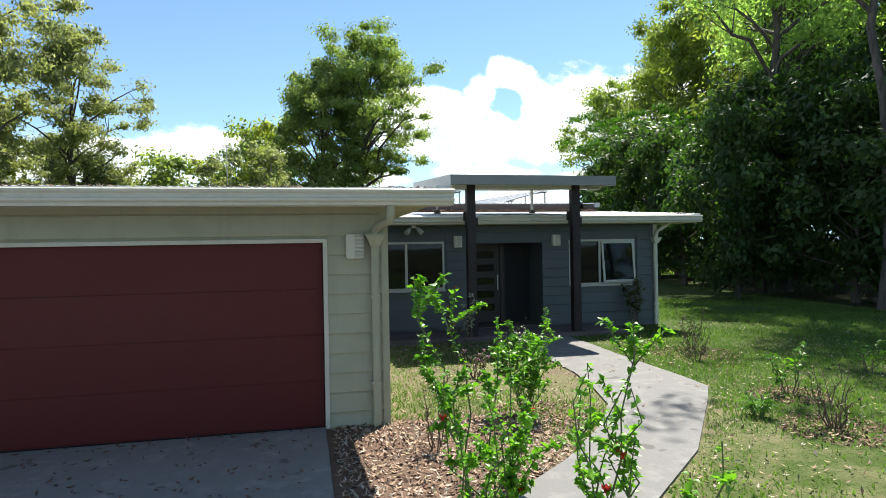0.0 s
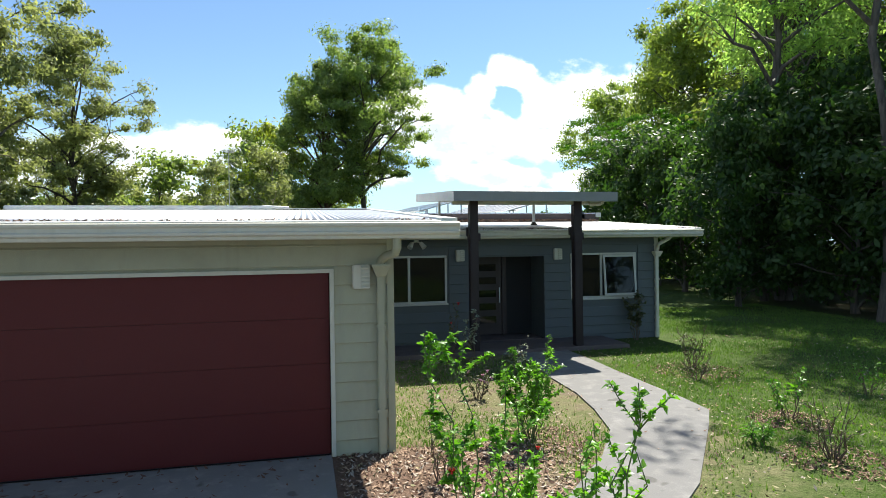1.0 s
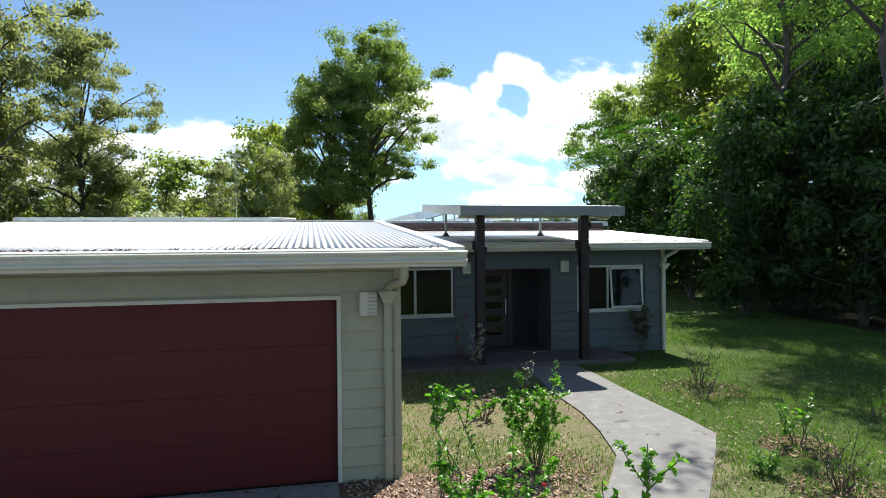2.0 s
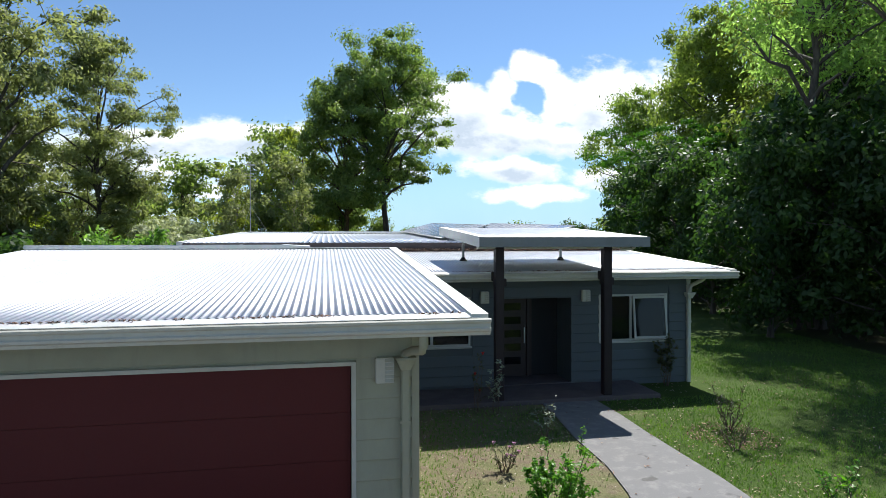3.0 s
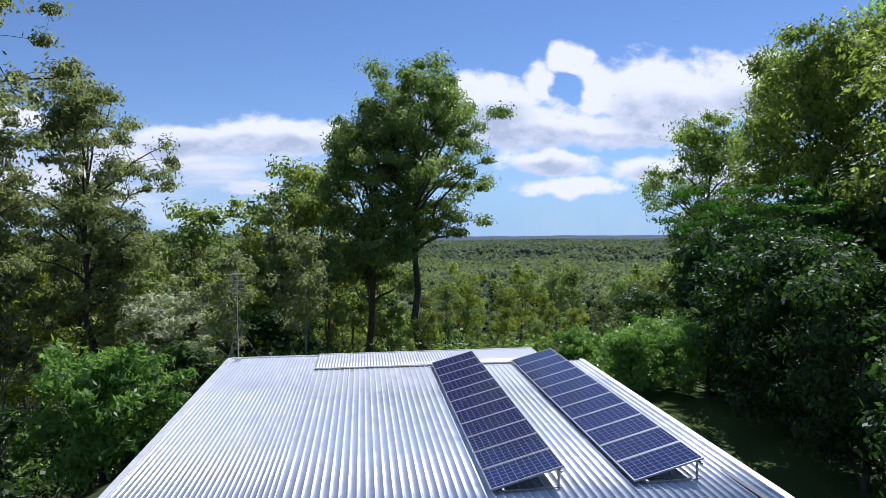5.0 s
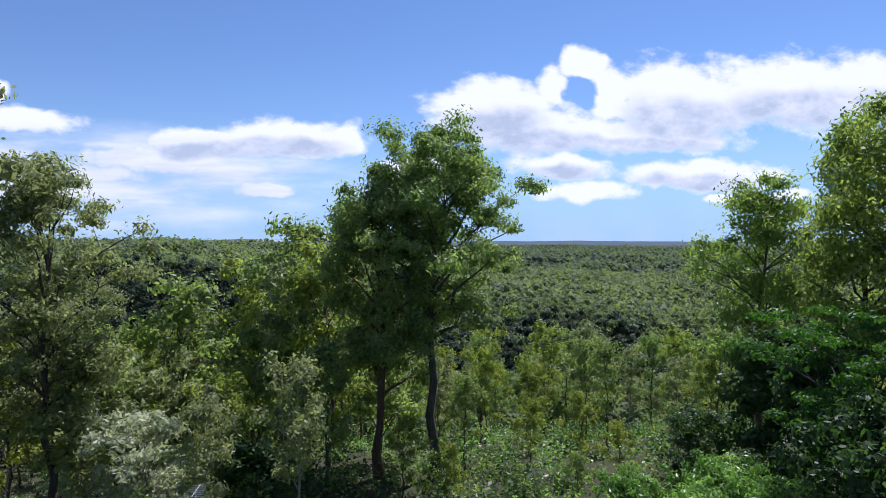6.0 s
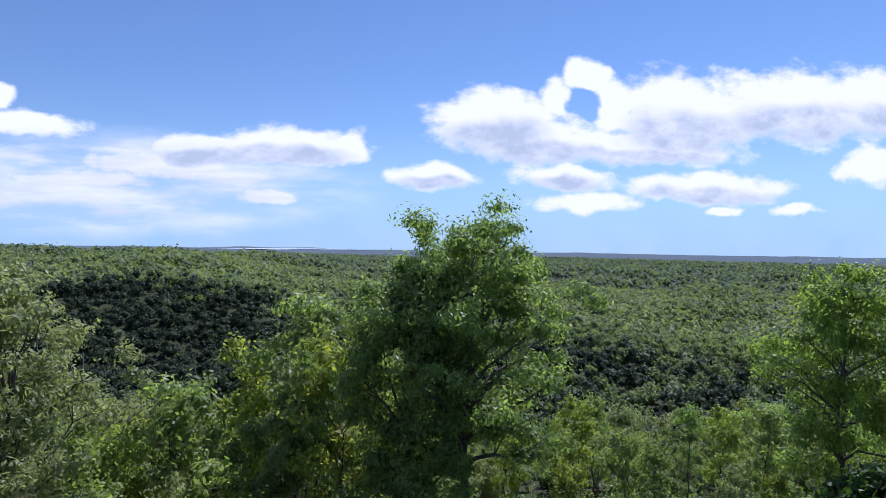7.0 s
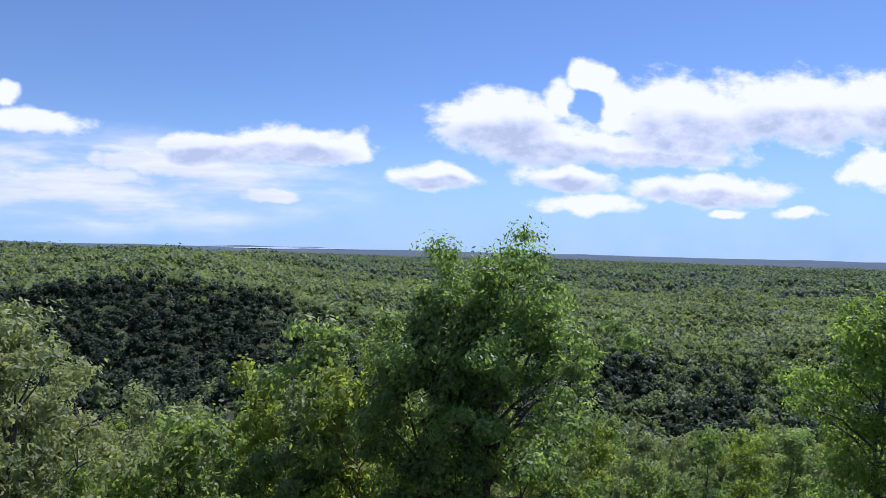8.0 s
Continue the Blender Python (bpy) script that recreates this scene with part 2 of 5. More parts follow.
M_GROUND = ground_material()
M_BOARD = paint("board_paint", (0.38, 0.375, 0.275), 0.55, 0.22)
M_HOUSE = paint("house_paint", (0.095, 0.11, 0.117), 0.55, 0.2)
M_TRIM = paint("trim_paint", (0.58, 0.56, 0.48), 0.45, 0.2)
M_WHITE = paint("window_paint", (0.52, 0.51, 0.47), 0.4, 0.15)
M_DOOR = paint("maroon_enamel", (0.092, 0.0095, 0.010), 0.5, 0.1, 1.2, (0.05, 0.02, 0.02))
M_POST = paint("dark_timber", (0.022, 0.013, 0.016), 0.45, 0.2)
M_IRON = metal_sheet("corrugated_iron", (0.57, 0.585, 0.61), 0.42, 0.22, 0.5)
M_RIB = metal_sheet("ribbed_sheet", (0.72, 0.75, 0.79), 0.36, 0.14, 0.65)
M_FLASH = metal_sheet("flashing", (0.66, 0.66, 0.64), 0.5, 0.25, 0.5)
M_GREY = paint("grey_fascia", (0.24, 0.25, 0.25), 0.5, 0.25)
M_SKIRT = paint("skirt_paint", (0.12, 0.095, 0.095), 0.6, 0.35)
M_CONC = concrete("old_concrete", (0.185, 0.18, 0.175), 0.65)
M_PATH = concrete("path_concrete", (0.155, 0.152, 0.152), 0.3)
M_GLASS = glass_material()
M_DARK = plain("dark_interior", (0.015, 0.015, 0.017), 0.8)
M_ENTRY = plain("entry_timber", (0.03, 0.013, 0.011), 0.5)
M_STEEL = plain("galvanised_steel", (0.45, 0.45, 0.44), 0.45, 0.8)
M_BLACK = plain("black_plastic", (0.015, 0.015, 0.015), 0.5)
M_LITTER = plain("dry_leaf", (0.16, 0.085, 0.05), 0.9)
M_BARK = bark_material("grey_bark", (0.05, 0.042, 0.036), (0.15, 0.125, 0.105))
M_PALE = bark_material("pale_bark", (0.20, 0.17, 0.14), (0.45, 0.40, 0.34))
M_RED = bark_material("brown_bark", (0.07, 0.042, 0.03), (0.19, 0.115, 0.08))
L_GUM = leaf_material("gum_leaf", (0.105, 0.155, 0.05), (0.33, 0.39, 0.135), (1.35, 1.5, 0.75), 0.5, 0.52)
L_SIDE = leaf_material("weeping_gum_leaf", (0.115, 0.16, 0.042), (0.31, 0.365, 0.105), (1.5, 1.6, 0.75), 0.48, 0.58)
# lit copy of the weeping gum leaf: brighter colour in place of light
L_SIDE_LIT = leaf_material("lit_gum_leaf", (0.13, 0.20, 0.065), (0.35, 0.44, 0.155), (1.6, 1.9, 1.0), 0.45, 0.64)
L_GREY = leaf_material("grey_gum_leaf", (0.15, 0.18, 0.085), (0.36, 0.385, 0.185), (1.3, 1.35, 0.8), 0.5, 0.52)
L_LIME = leaf_material("young_gum_leaf", (0.115, 0.155, 0.032), (0.34, 0.38, 0.095), (1.45, 1.5, 0.6), 0.55, 0.58)
L_DENSE = leaf_material("dense_leaf", (0.026, 0.054, 0.018), (0.082, 0.13, 0.042), (1.35, 1.7, 0.65), 0.5, 0.44)
L_FERN = leaf_material("feather_leaf", (0.028, 0.08, 0.014), (0.085, 0.18, 0.03), (1.4, 1.7, 0.5), 0.55, 0.45)
L_MANGO = leaf_material("mango_leaf", (0.12, 0.22, 0.05), (0.32, 0.46, 0.15), (1.3, 1.5, 0.6), 0.38, 0.45)
L_PALE = leaf_material("pale_leaf", (0.32, 0.36, 0.22), (0.58, 0.60, 0.42), (1.2, 1.25, 0.9))
L_SHRUB = leaf_material("hibiscus_leaf", (0.06, 0.16, 0.02), (0.17, 0.34, 0.05), (1.5, 1.8, 0.5), 0.35, 0.45)
L_GRASS = leaf_material("grass_blade", (0.065, 0.135, 0.026), (0.18, 0.27, 0.07), (1.3, 1.5, 0.6), 0.6, 0.4)


# ---- building helpers ----
def part(name, data, mat, parent=None, label=""):
    """Links a bmesh or a mesh as one object under a thing (an Empty) or under a part."""
    if isinstance(data, bmesh.types.BMesh):
        mesh = bpy.data.meshes.new(name)
        data.to_mesh(mesh)
        data.free()
    else:
        mesh = data
    if mat is not None and not mesh.materials:
        mesh.materials.append(mat)
    ob = new(name, mesh)
    if parent is not None:
        ob.parent = parent
        if parent.type == "EMPTY":
            ob.matrix_parent_inverse = parent.matrix_basis.inverted()
    if label:
        ob["label"] = label
    return ob


def thing(name, at, label, category, group="", kind=""):
    ob = new(name)
    ob.empty_display_size = 0.2
    ob.matrix_basis = Matrix.Translation(at)
    return tagged(ob, label, category, group, kind)


def box(bm, x0, x1, y0, y1, z0, z1, bevel=0.0):
    r = bmesh.ops.create_cube(bm, size=1.0)
    for v in r["verts"]:
        v.co = Vector((x0 + (v.co.x + 0.5) * (x1 - x0), y0 + (v.co.y + 0.5) * (y1 - y0), z0 + (v.co.z + 0.5) * (z1 - z0)))
    if bevel:
        edges = list({e for v in r["verts"] for e in v.link_edges})
        bmesh.ops.bevel(bm, geom=edges, offset=bevel, segments=2, affect="EDGES")
    return bm


def boxes(*rows, bevel=0.0):
    bm = bmesh.new()
    for r in rows:
        box(bm, *r, bevel=bevel)
    return bm


def prism(points, axis, a, b):
    """A solid from an outline: points in the two other axes, from a to b along axis."""
    bm = bmesh.new()

    def at(p, q, s):
        return (s, p, q) if axis == "x" else (p, s, q) if axis == "y" else (p, q, s)

    one = [bm.verts.new(at(p, q, a)) for p, q in points]
    two = [bm.verts.new(at(p, q, b)) for p, q in points]
    bm.faces.new(one), bm.faces.new(list(reversed(two)))
    for i in range(len(points)):
        j = (i + 1) % len(points)
        bm.faces.new((one[j], one[i], two[i], two[j]))
    bmesh.ops.recalc_face_normals(bm, faces=bm.faces)
    return bm


def raw_mesh(name, verts, faces, smooth=False):
    """A mesh from numpy arrays; faces all have the same number of corners."""
    me = bpy.data.meshes.new(name)
    n, k = faces.shape
    me.vertices.add(len(verts)), me.loops.add(n * k), me.polygons.add(n)
    me.vertices.foreach_set("co", np.ascontiguousarray(verts, dtype=np.float32).ravel())
    me.loops.foreach_set("vertex_index", np.ascontiguousarray(faces, dtype=np.int32).ravel())
    me.polygons.foreach_set("loop_start", np.arange(0, n * k, k, dtype=np.int32))
    if smooth:
        me.polygons.foreach_set("use_smooth", np.ones(n, dtype=bool))
    me.update(calc_edges=True)
    return me


def tubes(name, lines, sides=6, thin=()):
    """Tapered tubes along polylines of (point, radius); the thin ones have three sides."""
    vs, fs, base = [], [], 0
    for line, sides in [(q, sides) for q in lines] + [(q, 3) for q in thin]:
        ang = np.linspace(0, 2 * np.pi, sides, endpoint=False)
        pts = np.array([q for q, _ in line], dtype=float)
        rad = [r for _, r in line]
        for i, q in enumerate(pts):
            d = pts[min(i + 1, len(pts) - 1)] - pts[max(i - 1, 0)]
            d = d / (np.linalg.norm(d) + 1e-9)
            s = np.cross(d, (0.31, 0.95, 0.1) if abs(d[2]) > 0.8 else (0, 0, 1.0))
            s /= np.linalg.norm(s) + 1e-9
            u = np.cross(s, d)
            vs.append(q + rad[i] * (np.cos(ang)[:, None] * s + np.sin(ang)[:, None] * u))
        for i in range(len(pts) - 1):
            a = base + i * sides
            k = np.arange(sides)
            fs.append(np.stack([a + k, a + (k + 1) % sides, a + sides + (k + 1) % sides, a + sides + k], 1))
        base += len(pts) * sides
    return raw_mesh(name, np.concatenate(vs), np.concatenate(fs), True)


def pipe(name, points, r, mat, parent, label="", sides=8):
    return part(name, tubes(name, [[(q, r) for q in points]], sides), mat, parent, label)


# ---- the lie of the land ----
def sm(a, b, v):
    t = np.clip((v - a) / (b - a), 0, 1)
    return t * t * (3 - 2 * t)


def land(x, y):
    """Height of the ground: level round the house, falling into a valley, a wooded ridge across it, a plain beyond."""
    x, y = np.asarray(x, dtype=float), np.asarray(y, dtype=float)
    z = -42 * sm(26, 200, y)
    z = z - 4.0 * sm(-6, -16, x) * sm(10, 35, y) * (1 - sm(60, 140, y))
    z = z + 9 * sm(105, 170, y)
    z = z + 30 * sm(60, -190, x) * sm(225, 410, y + 0.12 * x) * (1 - sm(900, 2400, y))
    z = z + 27 * sm(500, 4600, np.hypot(x, y)) * sm(0, 400, y)
    z = z + 1.6 * (np.sin(x * 0.021 + 1.3) * np.cos(y * 0.017)) * sm(60, 200, y)
    z = z + (4.0 * np.sin(x * 0.028 + 1.7 * np.sin(y * 0.011)) + 3.0 * np.sin(y * 0.034 - x * 0.013)) * sm(150, 300, y) * (1 - sm(1200, 2200, y))
    return z + 3.0 * np.sin(x * 0.006 + y * 0.004) * sm(250, 700, y)


def build_ground():
    s = np.linspace(-1, 1, 171)
    xs = np.sinh(s * 6.2) / np.sinh(6.2) * 4900
    s = np.linspace(0, 1, 201)
    ys = np.concatenate([-np.sinh(np.linspace(1, 0, 60)[:-1] * 5) / np.sinh(5) * 1500, np.sinh(s * 5.6) / np.sinh(5.6) * 4900])
    gx, gy = np.meshgrid(xs, ys)
    v = np.stack([gx, gy, land(gx, gy)], -1).reshape(-1, 3)
    nx, ny = len(xs), len(ys)
    i = np.arange(ny - 1)[:, None] * nx + np.arange(nx - 1)[None]
    f = np.stack([i, i + 1, i + nx + 1, i + nx], -1).reshape(-1, 4)
    g = part("ground", raw_mesh("ground", v, f, True), M_GROUND)
    tagged(g, "grassy hilltop with dry patches falling into a wooded valley", "ground", kind="structure")


build_ground()

# ---- the house ----
GAR_SLOPE, LOW_SLOPE, UP_SLOPE = 0.0745, 0.0725, 0.0362


def gar_z(y):
    return 2.725 + (y + 0.62) * GAR_SLOPE


def low_z(y):
    return 2.80 + (y - 6.5) * LOW_SLOPE


def up_z(y):
    return 3.49 + (y - 12.13) * UP_SLOPE


def porch_z(y):
    return 3.60 + (y - 5.31) * 0.0673


def sheet(name, x0, x1, y0, y1, height, pitch, depth, ribbed=False, thick=0.004):
    """A roofing sheet, its profile across x and its fall along y, with a lower skin."""
    if ribbed:
        prof = [(0.0, 0.0), (0.62, 0.0), (0.70, 1.0), (0.82, 1.0), (0.90, 0.0)]
    else:
        prof = [(i / 6, 0.5 - 0.5 * math.cos(2 * math.pi * i / 6)) for i in range(6)]
    n = int((x1 - x0) / pitch)
    xs, hs = [], []
    for k in range(n + 1):
        for f, h in prof:
            x = x0 + (k + f) * pitch
            if x <= x1 - 1e-6:
                xs.append(x), hs.append(h * depth)
    xs.append(x1), hs.append(hs[-1])
    xs, hs = np.array(xs), np.array(hs)
    ys = np.linspace(y0, y1, 4)
    top = [np.stack([xs, np.full_like(xs, y), height(y) + hs], 1) for y in ys]
    low = [t - (0, 0, thick) for t in top]
    v = np.concatenate(top + low)
    m, r = len(xs), len(ys)
    k = np.arange(m - 1)
    f = []
    for j in range(r - 1):
        f.append(np.stack([j * m + k, j * m + k + 1, (j + 1) * m + k + 1, (j + 1) * m + k], 1))
        a = r * m + j * m
        f.append(np.stack([a + k + 1, a + k, a + m + k, a + m + k + 1], 1))
    f.append(np.stack([r * m + k, r * m + k + 1, k + 1, k], 1))
    e = (r - 1) * m
    f.append(np.stack([e + k, e + k + 1, r * m + e + k + 1, r * m + e + k], 1))
    return raw_mesh(name, v, np.concatenate(f), not ribbed)


def slab_under(x0, x1, y0, y1, height, drop, thick):
    """A sloping board under a roof."""
    return prism([(y0, height(y0) - drop - thick), (y1, height(y1) - drop - thick), (y1, height(y1) - drop), (y0, height(y0) - drop)], "x", x0, x1)


def wall_with_openings(x0, x1, y0, y1, z0, z1, holes):
    """A wall along x built round rectangular openings (x0, x1, z0, z1), which go through it."""
    bm = bmesh.new()
    xs = sorted({x0, x1, *(h[0] for h in holes), *(h[1] for h in holes)})
    zs = sorted({z0, z1, *(h[2] for h in holes), *(h[3] for h in holes)})
    for a, b in zip(xs, xs[1:]):
        run = []
        for c, d in zip(zs, zs[1:]):
            mx, mz = (a + b) / 2, (c + d) / 2
            if not any(h[0] < mx < h[1] and h[2] < mz < h[3] for h in holes):
                if run and abs(run[-1][1] - c) < 1e-6:
                    run[-1][1] = d
                else:
                    run.append([c, d])
        for c, d in run:
            box(bm, a, b, y0, y1, c, d)
    bmesh.ops.remove_doubles(bm, verts=bm.verts, dist=1e-5)
    return bm


BOARD_MESH = {}


def boards(wall, x0, x1, y, z0, z1, step, mat, holes=()):
    """Lapped weatherboards on the face of a wall that looks to -y, each cut at the openings."""
    z = z0
    while z < z1 - 0.02:
        top = min(z + step, z1)
        runs = [(x0, x1)]
        for a, b, c, d in holes:
            if c < top - 0.01 and d > z + 0.01:
                runs = [q for p, r in runs for q in ((p, min(r, a)), (max(p, b), r)) if q[1] - q[0] > 0.03]
        for a, b in runs:
            key = (round(b - a, 3), round(top - z, 3), mat.name)
            if key not in BOARD_MESH:
                w, h = key[0], key[1]
                bm = prism([(-0.036, 0.0), (-0.040, 0.008), (-0.010, h + 0.012), (0.0, h + 0.012), (0.0, 0.0)], "x", 0, w)
                me = bpy.data.meshes.new("board")
                bm.to_mesh(me)
                bm.free()
                me.materials.append(mat)
                BOARD_MESH[key] = me
            ob = part("board", BOARD_MESH[key], None, wall)
            ob.matrix_basis = Matrix.Translation((a, y, z))
        z = top


def gutter(name, x0, x1, y, z, mat, parent, label=""):
    """A quad gutter with a rolled lip, hung along x, its front to -y."""
    k = 1.5
    out = [(y + dy, z - dz * k) for dy, dz in ((0, 0.005), (-0.018, 0.014), (-0.014, 0.03), (0.012, 0.042), (0.010, 0.066), (-0.010, 0.076), (-0.006, 0.092), (0.022, 0.104), (0.03, 0.125), (0.15, 0.125),
                                               (0.15, 0.02), (0.14, 0.02), (0.14, 0.115), (0.04, 0.115), (0.032, 0.075), (0.022, 0.02))]
    return part(name, prism(out, "x", x0, x1), mat, parent, label)


def window(parent, x0, x1, z0, z1, y, split, open_sash=False):
    """An aluminium window in an opening: frame, two panes, a mullion and a sill."""
    w = part("window", boxes((x0, x1, y - 0.02, y + 0.07, z1 - 0.05, z1), (x0, x1, y - 0.02, y + 0.07, z0, z0 + 0.05),
                             (x0, x0 + 0.045, y - 0.02, y + 0.07, z0 + 0.05, z1 - 0.05), (x1 - 0.045, x1, y - 0.02, y + 0.07, z0 + 0.05, z1 - 0.05),
                             bevel=0.006), M_WHITE, parent, "cream aluminium window with dark panes")
    part("mullion", boxes((split - 0.03, split + 0.03, y - 0.012, y + 0.05, z0 + 0.05, z1 - 0.05), bevel=0.005), M_WHITE, w)
    part("sill", boxes((x0 - 0.03, x1 + 0.03, y - 0.07, y + 0.02, z0 - 0.04, z0 - 0.002), bevel=0.008), M_WHITE, w)
    part("pane", boxes((x0 + 0.045, split - 0.03, y + 0.02, y + 0.026, z0 + 0.05, z1 - 0.05)), M_GLASS, w)
    # near-black sheet stands in for the darkness of the room
    part("curtain", boxes((x0 + 0.02, x1 - 0.02, y + 0.16, y + 0.17, z0, z1)), M_DARK, w, "dark sheet behind the glass in place of the unlit room")
    if not open_sash:
        part("pane", boxes((split + 0.03, x1 - 0.045, y + 0.02, y + 0.026, z0 + 0.05, z1 - 0.05)), M_GLASS, w)
        return
    # an awning sash hung at the top and pushed out at the bottom
    a, b, c, d = split + 0.035, x1 - 0.05, z0 + 0.055, z1 - 0.055
    tilt = Matrix.Translation((0, y - 0.02, d)) @ Matrix.Rotation(radians(-6), 4, "X") @ Matrix.Translation((0, -y + 0.02, -d))
    bm = boxes((a, b, y - 0.045, y - 0.015, d - 0.055, d), (a, b, y - 0.045, y - 0.015, c, c + 0.055),
               (a, a + 0.05, y - 0.045, y - 0.015, c + 0.055, d - 0.055), (b - 0.05, b, y - 0.045, y - 0.015, c + 0.055, d - 0.055))
    bm.transform(tilt)
    part("sash", bm, M_WHITE, w, "sash pushed open at the bottom")
    bm = boxes((a + 0.05, b - 0.05, y - 0.033, y - 0.027, c + 0.055, d - 0.055))
    bm.transform(tilt)
    part("pane", bm, M_GLASS, w)
    # the winder arm
    part("winder", boxes((a + 0.45, a + 0.47, y - 0.13, y, c + 0.03, c + 0.05)), M_STEEL, w)


def wall_lamp(x, y, z, group="wall lamps"):
    """An outdoor wall lamp with a louvred face."""
    lamp = thing("wall_lamp", (x, y, z), "cream louvred bulkhead lamp on the outer wall", "lamp", group)
    part("body", boxes((x - 0.10, x + 0.10, y - 0.10, y, z - 0.14, z + 0.14), bevel=0.012), M_TRIM, lamp)
    for i in range(6):
        zz = z - 0.125 + i * 0.044
        part("louvre", prism([(y - 0.10, zz), (y - 0.128, zz - 0.006), (y - 0.128, zz + 0.006), (y - 0.10, zz + 0.034)], "x", x + 0.0, x + 0.098), M_TRIM, lamp)
    return lamp


def downpipe(parent, x, y, top, mat, elbow):
    """A downpipe with a rain head, an elbow back to the gutter and straps."""
    p = part("downpipe", boxes((x - 0.045, x + 0.045, y - 0.075, y, 0.0, top), bevel=0.012), mat, parent, "square cream downpipe with a rain head")
    bm = bmesh.new()
    r = bmesh.ops.create_cone(bm, cap_ends=True, segments=4, radius1=0.075, radius2=0.15, depth=0.12)
    bmesh.ops.rotate(bm, verts=r["verts"], matrix=Matrix.Rotation(radians(45), 3, "Z"))
    bmesh.ops.translate(bm, verts=r["verts"], vec=(x, y - 0.06, top + 0.04))
    box(bm, x - 0.115, x + 0.115, y - 0.165, y, top + 0.10, top + 0.125, bevel=0.004)
    part("rain_head", bm, mat, p)
    if elbow:
        pipe("elbow", elbow, 0.05, mat, p)
    for z in (0.5, 1.5):
        part("strap", boxes((x - 0.06, x + 0.06, y - 0.08, y - 0.002, z, z + 0.03)), mat, p)


house = thing("house", (0, 0, 0), "low metal-roofed weatherboard house with an attached double garage", "house")

# garage
DOOR = (-5.62, -0.72, 0.0, 2.15)
garage_front = part("garage_front", wall_with_openings(-7.0, 0.0, 0.0, 0.12, -0.05, 2.60, [DOOR]), M_BOARD, house, "grey-green weatherboard garage front")
part("garage_side", prism([(0.12, -0.05), (7.12, -0.05), (7.12, gar_z(7.1) - 0.12), (0.12, gar_z(0.12) - 0.12)], "x", -0.12, -0.002), M_BOARD, house)
part("garage_side", prism([(0.12, -0.05), (7.6, -0.05), (7.6, 3.1), (0.12, 2.6)], "x", -7.0, -6.88), M_BOARD, house)
part("corner_stop", boxes((-0.05, 0.035, -0.038, 0.06, -0.04, 2.58), bevel=0.004), M_BOARD, house)
part("eave_beam", boxes((-7.0, 0.02, -0.03, 0.0, 2.49, 2.60)), M_BOARD, house)
trim = part("door_surround", boxes((DOOR[0] - 0.05, DOOR[1] + 0.05, -0.045, 0.0, DOOR[3], DOOR[3] + 0.045), (DOOR[1], DOOR[1] + 0.05, -0.045, 0.0, 0, DOOR[3]),
                                   (DOOR[0] - 0.05, DOOR[0], -0.045, 0.0, 0, DOOR[3]), bevel=0.004), M_TRIM, house)
gdoor = part("garage_door", boxes((DOOR[0], DOOR[1], 0.10, 0.115, 0.0, DOOR[3])), M_DOOR, house, "maroon panel-lift garage door, closed")
for i in range(4):
    z = 0.012 + i * 0.5345
    part("panel", boxes((DOOR[0] + 0.01, DOOR[1] - 0.01, 0.06, 0.1, z, z + 0.532), bevel=0.003), M_DOOR, gdoor)
part("bottom_seal", boxes((DOOR[0], DOOR[1], 0.055, 0.1, 0.0, 0.012)), M_BLACK, gdoor)
part("garage_roof", sheet("garage_roof", -7.3, 0.52, -0.42, 7.74, gar_z, 0.08, 0.02), M_IRON, house, "bright corrugated iron over the garage")
part("barge_flashing", prism([(-0.62, gar_z(-0.62) + 0.036), (7.78, gar_z(7.78) + 0.036), (7.78, gar_z(7.78) - 0.16), (-0.62, gar_z(-0.62) - 0.16)], "x", 0.5, 0.68), M_FLASH, house)
part("ridge_flashing", boxes((-1.5, 0.5, 7.60, 7.80, gar_z(7.7) + 0.028, gar_z(7.7) + 0.045), (-1.5, 0.5, 7.785, 7.80, 3.0, gar_z(7.7) + 0.028)), M_FLASH, house)
part("ridge_gutter", boxes((-7.3, -1.62, 7.62, 7.80, gar_z(7.7) + 0.01, gar_z(7.7) + 0.11), bevel=0.02), M_FLASH, house)
pipe("ridge_gutter_end", [(-1.95, 7.68, gar_z(7.7) + 0.08), (-1.6, 7.64, gar_z(7.7) + 0.06), (-1.35, 7.7, gar_z(7.7) + 0.05)], 0.045, M_FLASH, house)
gutter("garage_gutter", -7.35, 0.70, -0.66, gar_z(-0.62) + 0.0, M_TRIM, house, "cream quad gutter with leaf litter")
part("garage_fascia", boxes((-7.3, 0.66, -0.50, -0.475, gar_z(-0.5) - 0.20, gar_z(-0.5) - 0.02)), M_TRIM, house)
part("garage_soffit", boxes((-7.3, 0.64, -0.475, -0.0, 2.600, 2.615), (0.0, 0.64, 0.0, 7.1, 2.600, 2.615)), M_BOARD, house)
part("gutter_flashing", prism([(-0.64, gar_z(-0.62) + 0.004), (-0.40, gar_z(-0.40) + 0.010), (-0.40, gar_z(-0.40) + 0.004), (-0.64, gar_z(-0.62) - 0.004)], "x", -7.3, 0.6), M_FLASH, house)
downpipe(house, -0.13, -0.04, 2.12, M_BOARD, [(-0.13, -0.12, 2.24), (-0.13, -0.13, 2.28), (-0.09, -0.3, 2.34), (-0.01, -0.53, 2.38), (0.0, -0.57, 2.43), (0.0, -0.57, 2.56)])
